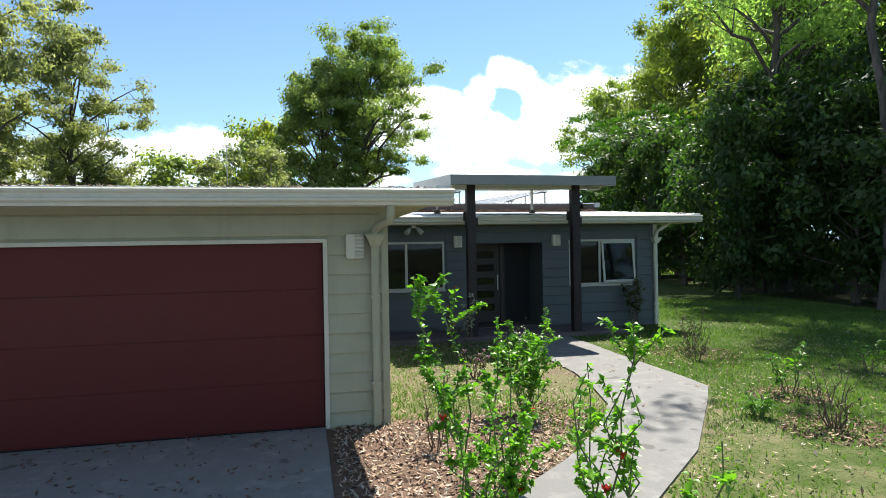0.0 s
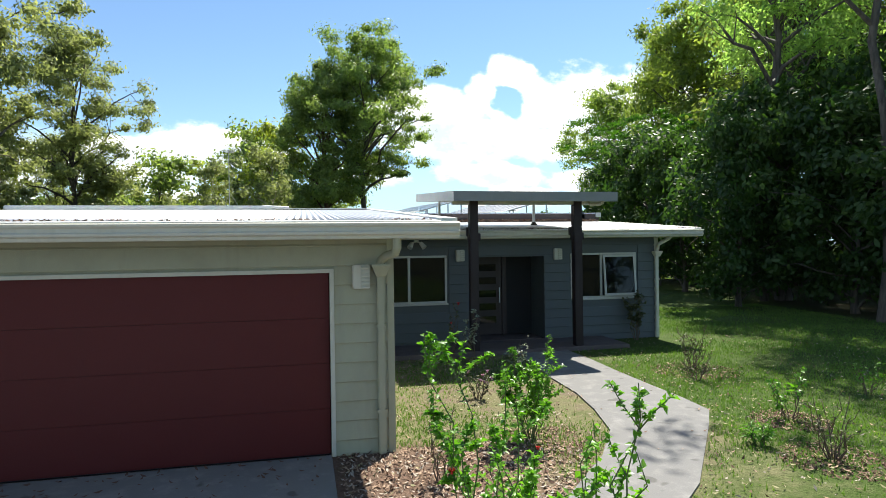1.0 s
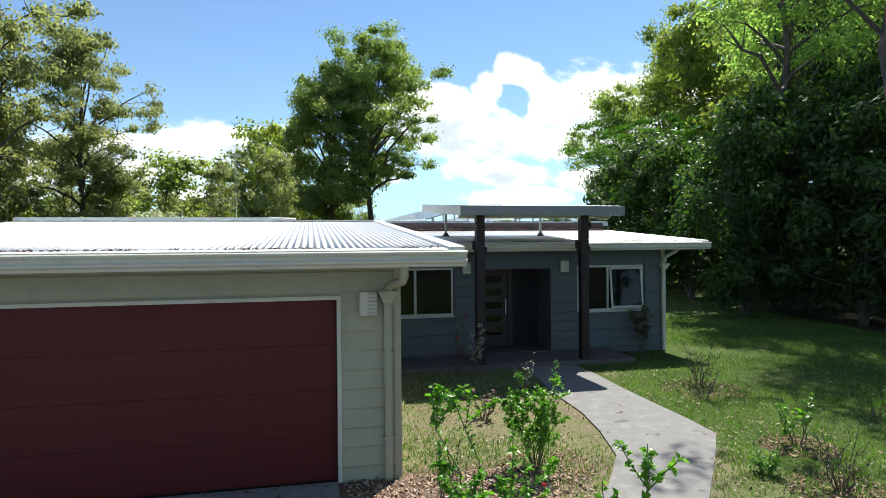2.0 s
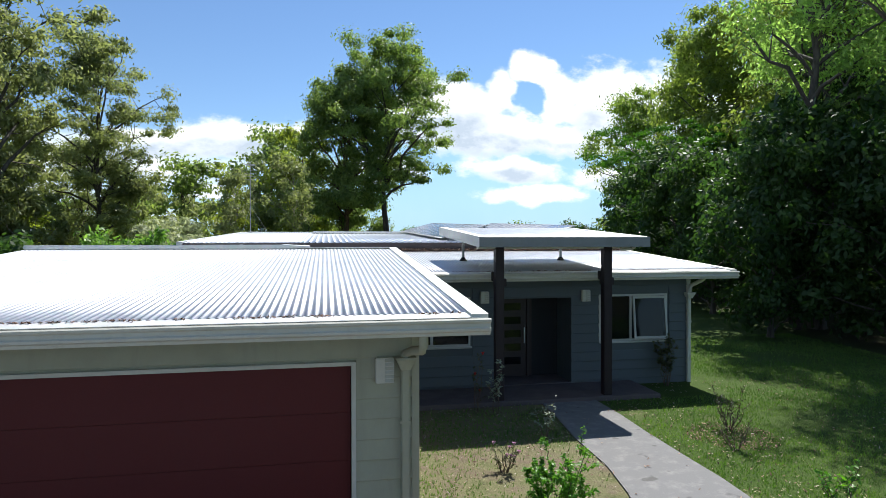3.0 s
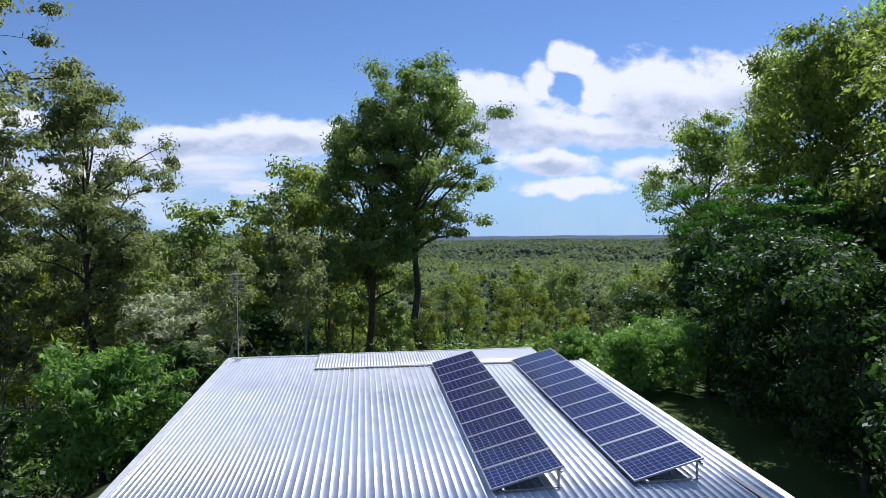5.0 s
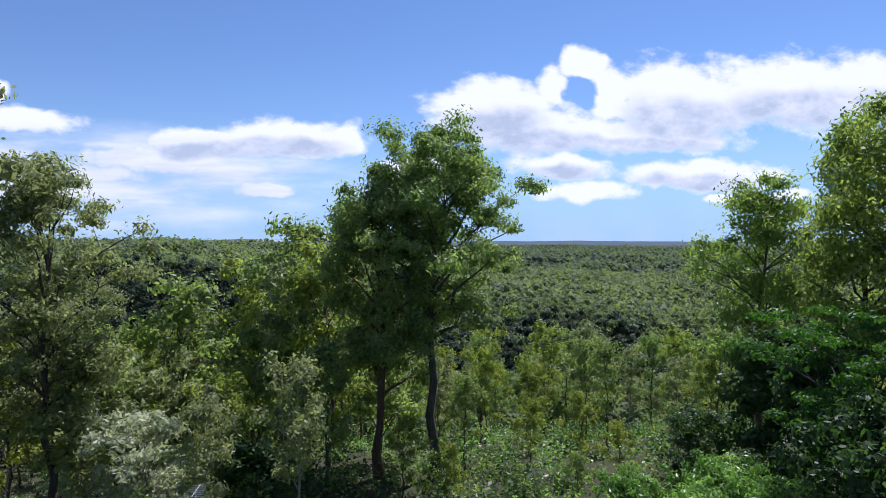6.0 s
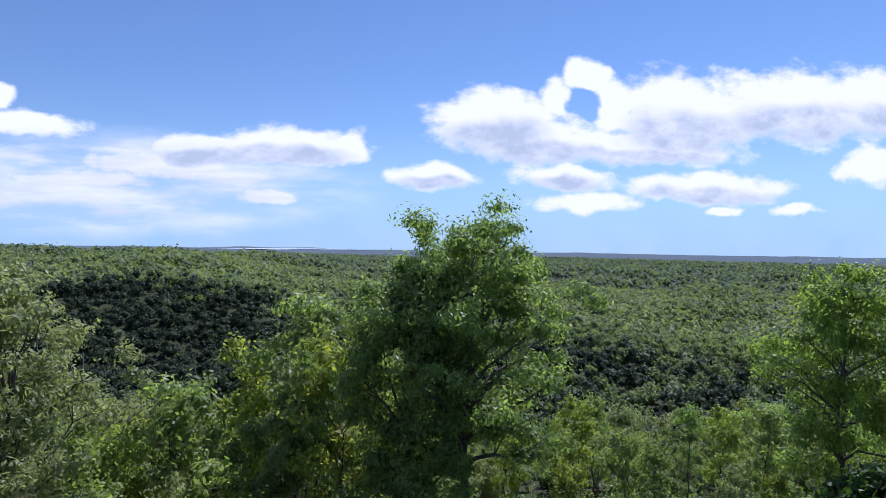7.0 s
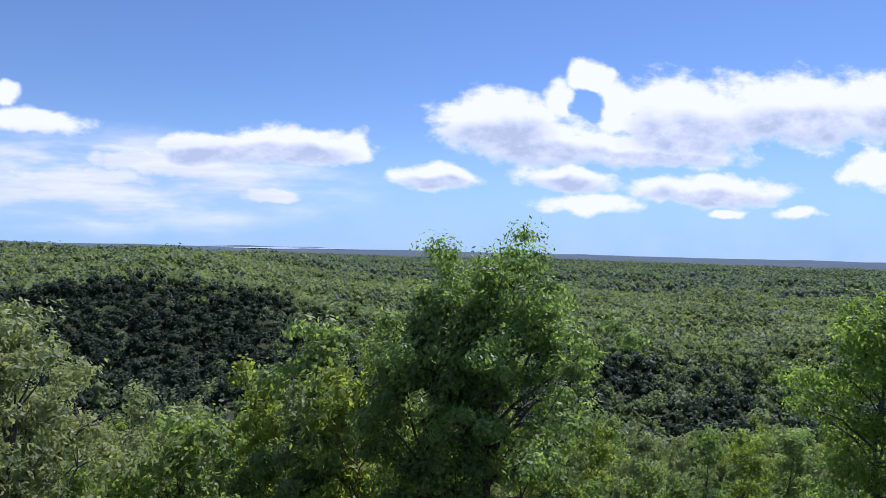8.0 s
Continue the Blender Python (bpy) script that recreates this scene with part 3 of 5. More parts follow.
boards(garage_front, -7.0, -0.05, 0.0, -0.05, 2.50, 0.228, M_BOARD, [(DOOR[0] - 0.05, DOOR[1] + 0.05, -0.1, DOOR[3] + 0.045)])

# front wing
WIN1, WIN2, ENTRY = (0.80, 2.34, 1.07, 2.22), (5.60, 7.38, 1.07, 2.22), (3.06, 4.84, 0.0, 2.16)
FRONT = 7.12
front_wall = part("front_wall", wall_with_openings(-0.12, 7.97, FRONT, FRONT + 0.12, -0.1, 2.70, [WIN1, WIN2, ENTRY]), M_HOUSE, house, "blue-grey weatherboard front wall in shade")
part("side_wall", prism([(FRONT + 0.12, -0.1), (12.2, -0.1), (12.2, 3.0), (FRONT + 0.12, 2.7)], "x", 7.85, 7.97), M_HOUSE, house)
part("side_wall", boxes((-4.8, -4.68, 7.8, 26.2, -4.6, 2.75)), M_HOUSE, house)
part("rear_side_wall", boxes((8.3, 8.42, 12.2, 24.1, -0.4, 3.55)), M_HOUSE, house)
part("rear_wall", boxes((-4.68, 8.3, 24.0, 24.12, -0.6, 3.7)), M_HOUSE, house)
part("corner_stop", boxes((7.90, 8.01, FRONT - 0.04, FRONT + 0.06, -0.08, 2.68), bevel=0.004), M_TRIM, house)
window(house, *WIN1, FRONT, 1.42)
window(house, *WIN2, FRONT, 6.40, True)
part("architrave", boxes((WIN2[0] - 0.05, WIN2[0], FRONT - 0.04, FRONT, WIN2[2], WIN2[3])), M_WHITE, house)
# recessed entry with a slatted door and a side panel
part("entry_side", boxes((ENTRY[0] - 0.1, ENTRY[0], FRONT + 0.12, FRONT + 1.0, 0, 2.4)), M_HOUSE, house)
part("entry_side", boxes((ENTRY[1], ENTRY[1] + 0.1, FRONT + 0.12, FRONT + 1.0, 0, 2.4)), M_HOUSE, house)
part("entry_ceiling", boxes((ENTRY[0], ENTRY[1], FRONT + 0.12, FRONT + 1.0, 2.2, 2.25)), M_HOUSE, house)
door = part("front_door", boxes((3.12, 4.02, FRONT + 0.90, FRONT + 0.94, 0.12, 2.16), bevel=0.004), M_ENTRY, house, "dark timber front door with five glass slots")
for i in range(5):
    part("glass_slot", boxes((3.24, 3.86, FRONT + 0.885, FRONT + 0.899, 0.42 + i * 0.34, 0.60 + i * 0.34)), M_GLASS, door)
part("handle", boxes((3.93, 3.96, FRONT + 0.83, FRONT + 0.86, 0.95, 1.35), bevel=0.006), M_STEEL, door)
part("door_frame", boxes((4.02, 4.14, FRONT + 0.86, FRONT + 0.96, 0.12, 2.2), (3.06, 3.12, FRONT + 0.86, FRONT + 0.96, 0.12, 2.2)), M_ENTRY, house)
part("side_panel", boxes((4.14, ENTRY[1], FRONT + 0.90, FRONT + 0.94, 0.12, 2.2)), M_DARK, house)
part("porch_slab", boxes((0.6, 6.4, 5.72, FRONT, -0.1, 0.10), bevel=0.015), M_SKIRT, house, "dark tiled porch step")
part("entry_floor", boxes((ENTRY[0], ENTRY[1], FRONT, FRONT + 1.0, -0.1, 0.11)), M_SKIRT, house)
low = part("low_roof", sheet("low_roof", -5.1, 8.72, 6.76, 12.2, low_z, 0.08, 0.02), M_IRON, house, "corrugated iron over the front rooms")
part("barge_flashing", prism([(6.5, low_z(6.5) + 0.034), (12.1, low_z(12.1) + 0.034), (12.1, low_z(12.1) - 0.15), (6.5, low_z(6.5) - 0.15)], "x", 8.70, 8.88), M_FLASH, house)
part("barge_flashing", prism([(7.85, low_z(7.85) + 0.034), (12.1, low_z(12.1) + 0.034), (12.1, low_z(12.1) - 0.15), (7.85, low_z(7.85) - 0.15)], "x", -5.25, -5.08), M_FLASH, house)
gutter("front_gutter", 0.72, 8.92, 6.46, low_z(6.5), M_TRIM, house, "cream quad gutter with dead leaves")
part("gutter_flashing", prism([(6.48, low_z(6.5) + 0.004), (6.78, low_z(6.78) + 0.010), (6.78, low_z(6.78) + 0.004), (6.48, low_z(6.5) - 0.004)], "x", 0.72, 8.8), M_FLASH, house)
part("front_fascia", boxes((0.0, 8.85, 6.605, 6.63, low_z(6.6) - 0.2, low_z(6.6) - 0.02)), M_TRIM, house)
part("front_soffit", boxes((0.0, 8.83, 6.63, FRONT, 2.60, 2.615), (7.97, 8.83, FRONT, 12.1, 2.60, 2.615)), M_BOARD, house)
downpipe(house, 7.93, FRONT - 0.05, 2.12, M_TRIM, [(7.93, FRONT - 0.12, 2.24), (7.95, FRONT - 0.15, 2.42), (8.1, 6.75, 2.56), (8.12, 6.6, 2.66)])
FRONT_HOLES = [(a - 0.05, b + 0.05, c - 0.04, d + 0.02) for a, b, c, d in (WIN1, WIN2)] + [ENTRY]
boards(front_wall, 0.0, 7.9, FRONT, -0.08, 2.60, 0.228, M_HOUSE, FRONT_HOLES)

# upper roof
part("skirt", boxes((-5.12, 8.95, 12.20, 12.24, low_z(12.2) - 0.03, up_z(12.2) - 0.01)), M_SKIRT, house, "dull brown fascia below the upper roof")
part("upper_roof", sheet("upper_roof", -1.6, 8.82, 12.12, 24.3, up_z, 0.19, 0.03, True), M_RIB, house, "ribbed steel roof sheeting")
part("upper_roof", sheet("upper_roof", -5.10, -1.603, 12.12, 26.5, up_z, 0.125, 0.026, True), M_RIB, house)
part("back_roof", sheet("back_roof", -1.6, 7.45, 24.26, 26.5, lambda y: up_z(y) + 0.045, 0.115, 0.022), M_IRON, house, "newer corrugated strip along the back")
part("back_flashing", boxes((-1.6, 7.5, 24.2, 24.32, up_z(24.3) + 0.035, up_z(24.3) + 0.075), (-5.1, -1.6, 26.48, 26.56, up_z(26.5) - 0.1, up_z(26.5) + 0.05), (-1.6, 7.5, 26.5, 26.56, up_z(26.5) - 0.1, up_z(26.5) + 0.08)), M_FLASH, house)
for xa, xb in ((8.80, 8.98), (-5.24, -5.08)):
    part("barge_flashing", prism([(12.1, up_z(12.1) + 0.04), (24.4 if xa > 0 else 26.5, up_z(24.4 if xa > 0 else 26.5) + 0.04), (24.4 if xa > 0 else 26.5, up_z(24.4) - 0.12), (12.1, up_z(12.1) - 0.12)], "x", xa, xb), M_FLASH, house)

# porch roof on posts and struts
PX0, PX1, PY0, PY1 = 2.10, 5.89, 5.31, 9.80
porch = part("porch_roof", slab_under(PX0 + 0.03, PX1 - 0.03, PY0 + 0.03, PY1 - 0.03, porch_z, 0.13, 0.02), M_TRIM, house, "raised white flat porch canopy")
part("porch_sheet", sheet("porch_sheet", PX0 + 0.14, PX1 - 0.1, PY0 + 0.14, PY1 - 0.05, lambda y: porch_z(y) - 0.012, 0.08, 0.02), M_IRON, porch)
part("front_fascia", boxes((PX0, PX1, PY0 - 0.02, PY0 + 0.02, porch_z(PY0) - 0.20, porch_z(PY0) + 0.01)), M_GREY, porch)
part("front_flashing", prism([(PY0 + 0.02, porch_z(PY0) + 0.012), (PY0 + 0.2, porch_z(PY0 + 0.2) + 0.016), (PY0 + 0.2, porch_z(PY0 + 0.2)), (PY0 + 0.02, porch_z(PY0) - 0.01)], "x", PX0, PX1), M_FLASH, porch)
for xa, xb, xc, xd in ((PX0, PX0 + 0.04, PX0, PX0 + 0.20), (PX1 - 0.04, PX1, PX1 - 0.14, PX1)):
    part("side_fascia", prism([(PY0 + 0.02, porch_z(PY0) - 0.2), (PY1, porch_z(PY1) - 0.2), (PY1, porch_z(PY1) + 0.014), (PY0 + 0.02, porch_z(PY0) + 0.014)], "x", xa, xb), M_FLASH, porch)
    part("side_flashing", prism([(PY0 + 0.2, porch_z(PY0 + 0.2) + 0.012), (PY1, porch_z(PY1) + 0.012), (PY1, porch_z(PY1) + 0.018), (PY0 + 0.2, porch_z(PY0 + 0.2) + 0.018)], "x", xc, xd), M_FLASH, porch)
part("back_fascia", boxes((PX0 + 0.04, PX1 - 0.04, PY1 - 0.04, PY1, porch_z(PY1) - 0.2, porch_z(PY1) + 0.0)), M_FLASH, porch)
for x in (2.68, 5.17):
    post = part("post", boxes((x - 0.095, x + 0.095, 5.80, 5.99, 0.10, porch_z(5.9) - 0.15), bevel=0.01), M_POST, house, "dark stained porch post")
    part("bracket", boxes((x - 0.12, x + 0.12, 5.99, 6.1, 2.66, 2.86), (x - 0.10, x + 0.16, 5.85, 6.05, 2.55, 2.72), bevel=0.01), M_POST, post)
part("beam", boxes((2.2, 5.8, 5.84, 5.95, porch_z(5.9) - 0.33 + 0.05, porch_z(5.9) - 0.152)), M_FLASH, porch)
for x in (2.62, 5.36):
    y = 9.1
    strut = part("strut", boxes((x - 0.03, x + 0.03, y - 0.03, y + 0.03, low_z(y) + 0.02, porch_z(y) - 0.15)), M_STEEL, house, "steel prop holding the canopy")
    bm = bmesh.new()
    bmesh.ops.create_cone(bm, cap_ends=True, segments=14, radius1=0.11, radius2=0.04, depth=0.10)
    bm.transform(Matrix.Translation((x, y, low_z(y) + 0.065)))
    part("boot", bm, M_BLACK, strut)
pipe("canopy_drain", [(5.40, 5.75, porch_z(5.75) - 0.2), (5.42, 5.7, porch_z(5.7) - 0.28), (5.62, 5.6, porch_z(5.6) - 0.27), (5.68, 5.6, porch_z(5.6) - 0.24), (5.7, 5.6, porch_z(5.6) - 0.15)], 0.035, M_TRIM, porch)

# on the roofs
vent = thing("vent_pipe", (-3.14, 9.93, low_z(9.93)), "grey plastic vent pipe with a black boot on the roof", "vent pipe")
pipe("pipe", [(-3.14, 9.93, low_z(9.93)), (-3.14, 9.93, low_z(9.93) + 0.42)], 0.04, M_STEEL, vent)
bm = bmesh.new()
bmesh.ops.create_cone(bm, cap_ends=True, segments=14, radius1=0.12, radius2=0.045, depth=0.09)
bm.transform(Matrix.Translation((-3.14, 9.93, low_z(9.93) + 0.065)))
part("boot", bm, M_BLACK, vent)
pipe("cable", [(-1.6, 12.1, up_z(12.1) - 0.02), (-1.62, 12.06, 3.3), (-1.6, 11.9, low_z(11.9) + 0.04), (-1.66, 10.0, low_z(10) + 0.04), (-1.62, 8.2, low_z(8.2) + 0.04), (-1.5, 7.82, 3.2), (-1.45, 7.6, gar_z(7.6) + 0.06)], 0.014, M_FLASH, house)
clips = thing("pipe_clamp", (-2.6, 9.34, low_z(9.34)), "small dark metal clamp lying on the roof sheets", "clamp")
part("bar", boxes((-2.74, -2.46, 9.31, 9.35, low_z(9.34) + 0.03, low_z(9.34) + 0.065)), M_BLACK, clips)
for x in (-2.72, -2.6, -2.48):
    part("foot", boxes((x - 0.012, x + 0.012, 9.28, 9.38, low_z(9.34) + 0.0, low_z(9.34) + 0.035)), M_BLACK, clips)


def solar_material():
    m, t = material("solar_cells")
    p = t.n("ShaderNodeTexCoord").outputs["Object"]
    sep = t.n("ShaderNodeSeparateXYZ", {0: p})
    lines = []
    for k in (0, 1):
        f = t.math("FRACT", t.math("DIVIDE", sep.outputs[k], 0.156))
        lines.append(t.math("LESS_THAN", t.math("ABSOLUTE", t.math("SUBTRACT", f, 0.5)), 0.455))
    cell = t.math("MULTIPLY", lines[0], lines[1])
    tint = t.mix(t.noise(p, 5.0, 3.0), (0.012, 0.016, 0.06), (0.025, 0.028, 0.085))
    col = t.mix(cell, (0.16, 0.17, 0.24), tint)
    surface(t, col, 0.12, spec=0.6)
    return m


M_CELL = solar_material()


def solar_row(x0, name):
    """A row of panels along y, each tipped up on its east side, on rails and legs."""
    row = thing(name, (x0, 13.2, up_z(13.2)), "row of tilted dark blue solar panels on rails", "solar panels", "solar rows on the roof")
    w, rise, n, step = 1.58, 0.42, 11, 1.0
    tilt = math.atan2(rise, w)
    frame_bm = boxes((0, 1.65, 0, 0.03, 0, 0.04), (0, 1.65, 0.955, 0.985, 0, 0.04), (0, 0.03, 0.03, 0.955, 0, 0.04), (1.62, 1.65, 0.03, 0.955, 0, 0.04))
    frame_me = bpy.data.meshes.new("frame")
    frame_bm.to_mesh(frame_me), frame_bm.free()
    frame_me.materials.append(M_STEEL)
    cell_bm = boxes((0.03, 1.62, 0.03, 0.955, 0.005, 0.034))
    cell_me = bpy.data.meshes.new("cell_sheet")
    cell_bm.to_mesh(cell_me), cell_bm.free()
    cell_me.materials.append(M_CELL)
    inv = row.matrix_basis.inverted()
    slope = math.atan(UP_SLOPE)
    for k in range(n):
        y = 13.2 + k * step
        m = pose(x0, y, up_z(y) + 0.10) @ Matrix.Rotation(slope, 4, "X") @ Matrix.Rotation(-tilt, 4, "Y")
        fr = new("panel", frame_me)
        fr.parent, fr.matrix_parent_inverse, fr.matrix_basis = row, inv, m
        ce = new("cell_sheet", cell_me)
        ce.parent = fr
        if k % 2 == 0:
            for dx, hh in ((0.25, 0.16), (1.5, 0.48)):
                part("leg", boxes((x0 + dx - 0.02, x0 + dx + 0.02, y + 0.1, y + 0.14, up_z(y) + 0.02, up_z(y) + hh - 0.02)), M_STEEL, row)
            part("foot_bar", boxes((x0 + 0.2, x0 + 1.55, y + 0.1, y + 0.14, up_z(y) + 0.032, up_z(y) + 0.06)), M_STEEL, row)
    for dx, hh in ((0.25, 0.15), (1.5, 0.47)):
        part("rail", prism([(13.1, up_z(13.1) + hh - 0.03), (24.2, up_z(24.2) + hh - 0.03), (24.2, up_z(24.2) + hh + 0.01), (13.1, up_z(13.1) + hh + 0.01)], "x", x0 + dx - 0.02, x0 + dx + 0.02), M_STEEL, row)


solar_row(2.83, "solar_panel_row")
solar_row(5.98, "solar_panel_row")

ant = thing("tv_antenna", (-4.75, 26.1, up_z(26.1)), "thin steel television aerial stayed on the back roof", "antenna")
AZ = up_z(26.1)
pipe("mast", [(-4.75, 26.1, AZ), (-4.75, 26.1, AZ + 3.6)], 0.022, M_STEEL, ant)
part("base", boxes((-4.85, -4.65, 26.0, 26.2, AZ + 0.02, AZ + 0.07)), M_STEEL, ant)
for q in ((-3.9, 26.3), (-5.05, 25.2)):
    pipe("stay", [(-4.75, 26.1, AZ + 1.4), (q[0], q[1], up_z(q[1]) + 0.03)], 0.006, M_STEEL, ant, sides=5)
pipe("boom", [(-4.75, 25.7, AZ + 3.5), (-4.75, 26.6, AZ + 3.5)], 0.014, M_STEEL, ant)
for i in range(7):
    pipe("element", [(-5.05 + i * 0.015, 25.72 + i * 0.14, AZ + 3.5), (-4.45 - i * 0.015, 25.72 + i * 0.14, AZ + 3.5)], 0.007, M_STEEL, ant, sides=5)
for i in range(4):
    pipe("element", [(-5.05, 26.12, AZ + 2.75 + i * 0.16), (-4.45, 26.12, AZ + 2.75 + i * 0.16)], 0.008, M_STEEL, ant, sides=5)

wall_lamp(-0.36, -0.033, 2.10)
wall_lamp(2.66, FRONT - 0.033, 2.21)
wall_lamp(5.18, FRONT - 0.033, 2.21)
spot = thing("security_light", (1.55, 6.9, 2.6), "twin white security spotlights under the eave", "light")
part("mount", boxes((1.5, 1.6, 6.75, 6.85, 2.55, 2.60), bevel=0.01), M_TRIM, spot)
for dx in (-0.14, 0.14):
    bm = bmesh.new()
    bmesh.ops.create_cone(bm, cap_ends=True, segments=16, radius1=0.065, radius2=0.045, depth=0.15)
    bm.transform(Matrix.Translation((1.55 + dx, 6.75, 2.47)) @ Matrix.Rotation(radians(35 if dx < 0 else -35), 4, "Y") @ Matrix.Rotation(radians(-30), 4, "X"))
    part("head", bm, M_WHITE, spot)
    pipe("arm", [(1.55, 6.8, 2.555), (1.55 + dx * 0.8, 6.76, 2.53)], 0.014, M_TRIM, spot)

# paving
def ribbon(name, left, right, z, thick, mat):
    """Paving between two edge lines, with a rounded-off top."""
    bm = bmesh.new()
    l = [bm.verts.new((x, y, z)) for x, y in left]
    r = [bm.verts.new((x, y, z)) for x, y in right]
    fs = [bm.faces.new((l[i], r[i], r[i + 1], l[i + 1])) for i in range(len(l) - 1)]
    bmesh.ops.recalc_face_normals(bm, faces=fs)
    ext = bmesh.ops.extrude_face_region(bm, geom=fs)
    bmesh.ops.translate(bm, verts=[e for e in ext["geom"] if isinstance(e, bmesh.types.BMVert)], vec=(0, 0, -thick))
    bmesh.ops.recalc_face_normals(bm, faces=bm.faces)
    return part(name, bm, mat)


PATH_L = [(3.60, 5.72), (3.52, 4.6), (3.36, 3.4), (3.30, 2.0), (3.12, 1.0), (2.85, 0.0), (2.3, -0.85), (1.5, -1.75), (0.5, -2.6), (-0.72, -3.3)]
PATH_R = [(4.85, 5.72), (4.85, 4.6), (4.78, 3.4), (4.75, 2.2), (4.74, 1.2), (4.68, 0.5), (4.2, -0.15), (2.85, -1.85), (1.6, -3.0), (-0.72, -4.7)]
walkway = ribbon("path", PATH_L, PATH_R, 0.025, 0.10, M_PATH)
tagged(walkway, "pale concrete garden path curving to the porch", "path", kind="structure")
drive = part("driveway", boxes((-8.0, -0.72, -4.0, -0.02, -0.1, 0.02), bevel=0.008), M_CONC)
for ya, yb in ((-8.02, -4.02), (-16.0, -8.04)):
    part("slab", boxes((-8.0, -0.72, ya, yb, -0.1, 0.02), bevel=0.008), M_CONC, drive)
tagged(drive, "stained grey concrete driveway before the garage", "driveway", kind="structure")
part("garage_floor", boxes((-6.9, -0.15, 0.0, 7.0, -0.1, 0.0)), M_CONC, house)

# ---- trees ----
def leaf_fan(rng, pts, length, width, droop, out=None, loose=0.5):
    """One pointed leaf, a rhombus, at each point. droop: how far the leaves hang down; out: the way each leaf's face looks."""
    n = len(pts)
    if out is None:
        out = np.zeros((n, 3))
    nor = out + rng.normal(size=(n, 3)) * loose + np.array((0, 0, 0.25))
    nor /= np.linalg.norm(nor, axis=1)[:, None] + 1e-9
    a = rng.normal(size=(n, 3)) - np.array((0, 0, droop * 2.5))
    a -= nor * np.sum(a * nor, axis=1)[:, None]
    a /= np.linalg.norm(a, axis=1)[:, None] + 1e-9
    b = np.cross(nor, a)
    L = (length * rng.uniform(0.6, 1.3, n))[:, None]
    W = (width * rng.uniform(0.7, 1.2, n))[:, None]
    v = np.stack([pts - a * L / 2, pts + b * W / 2, pts + a * L / 2, pts - b * W / 2], 1).reshape(-1, 3)
    return v, np.arange(n * 4).reshape(-1, 4)


def bent(rng, p, q, lift, r0, r1, n=4, kink=0.035):
    """A limb from p to q as a line of points that bows upwards, with kinks."""
    out = []
    d = np.linalg.norm(q - p)
    for i in range(n + 1):
        s = i / n
        w = rng.normal(size=3) * d * kink * (0 < i < n)
        out.append((p + (q - p) * s + np.array((0, 0, lift * d * math.sin(math.pi * s))) + w, r0 + (r1 - r0) * s))
    return out


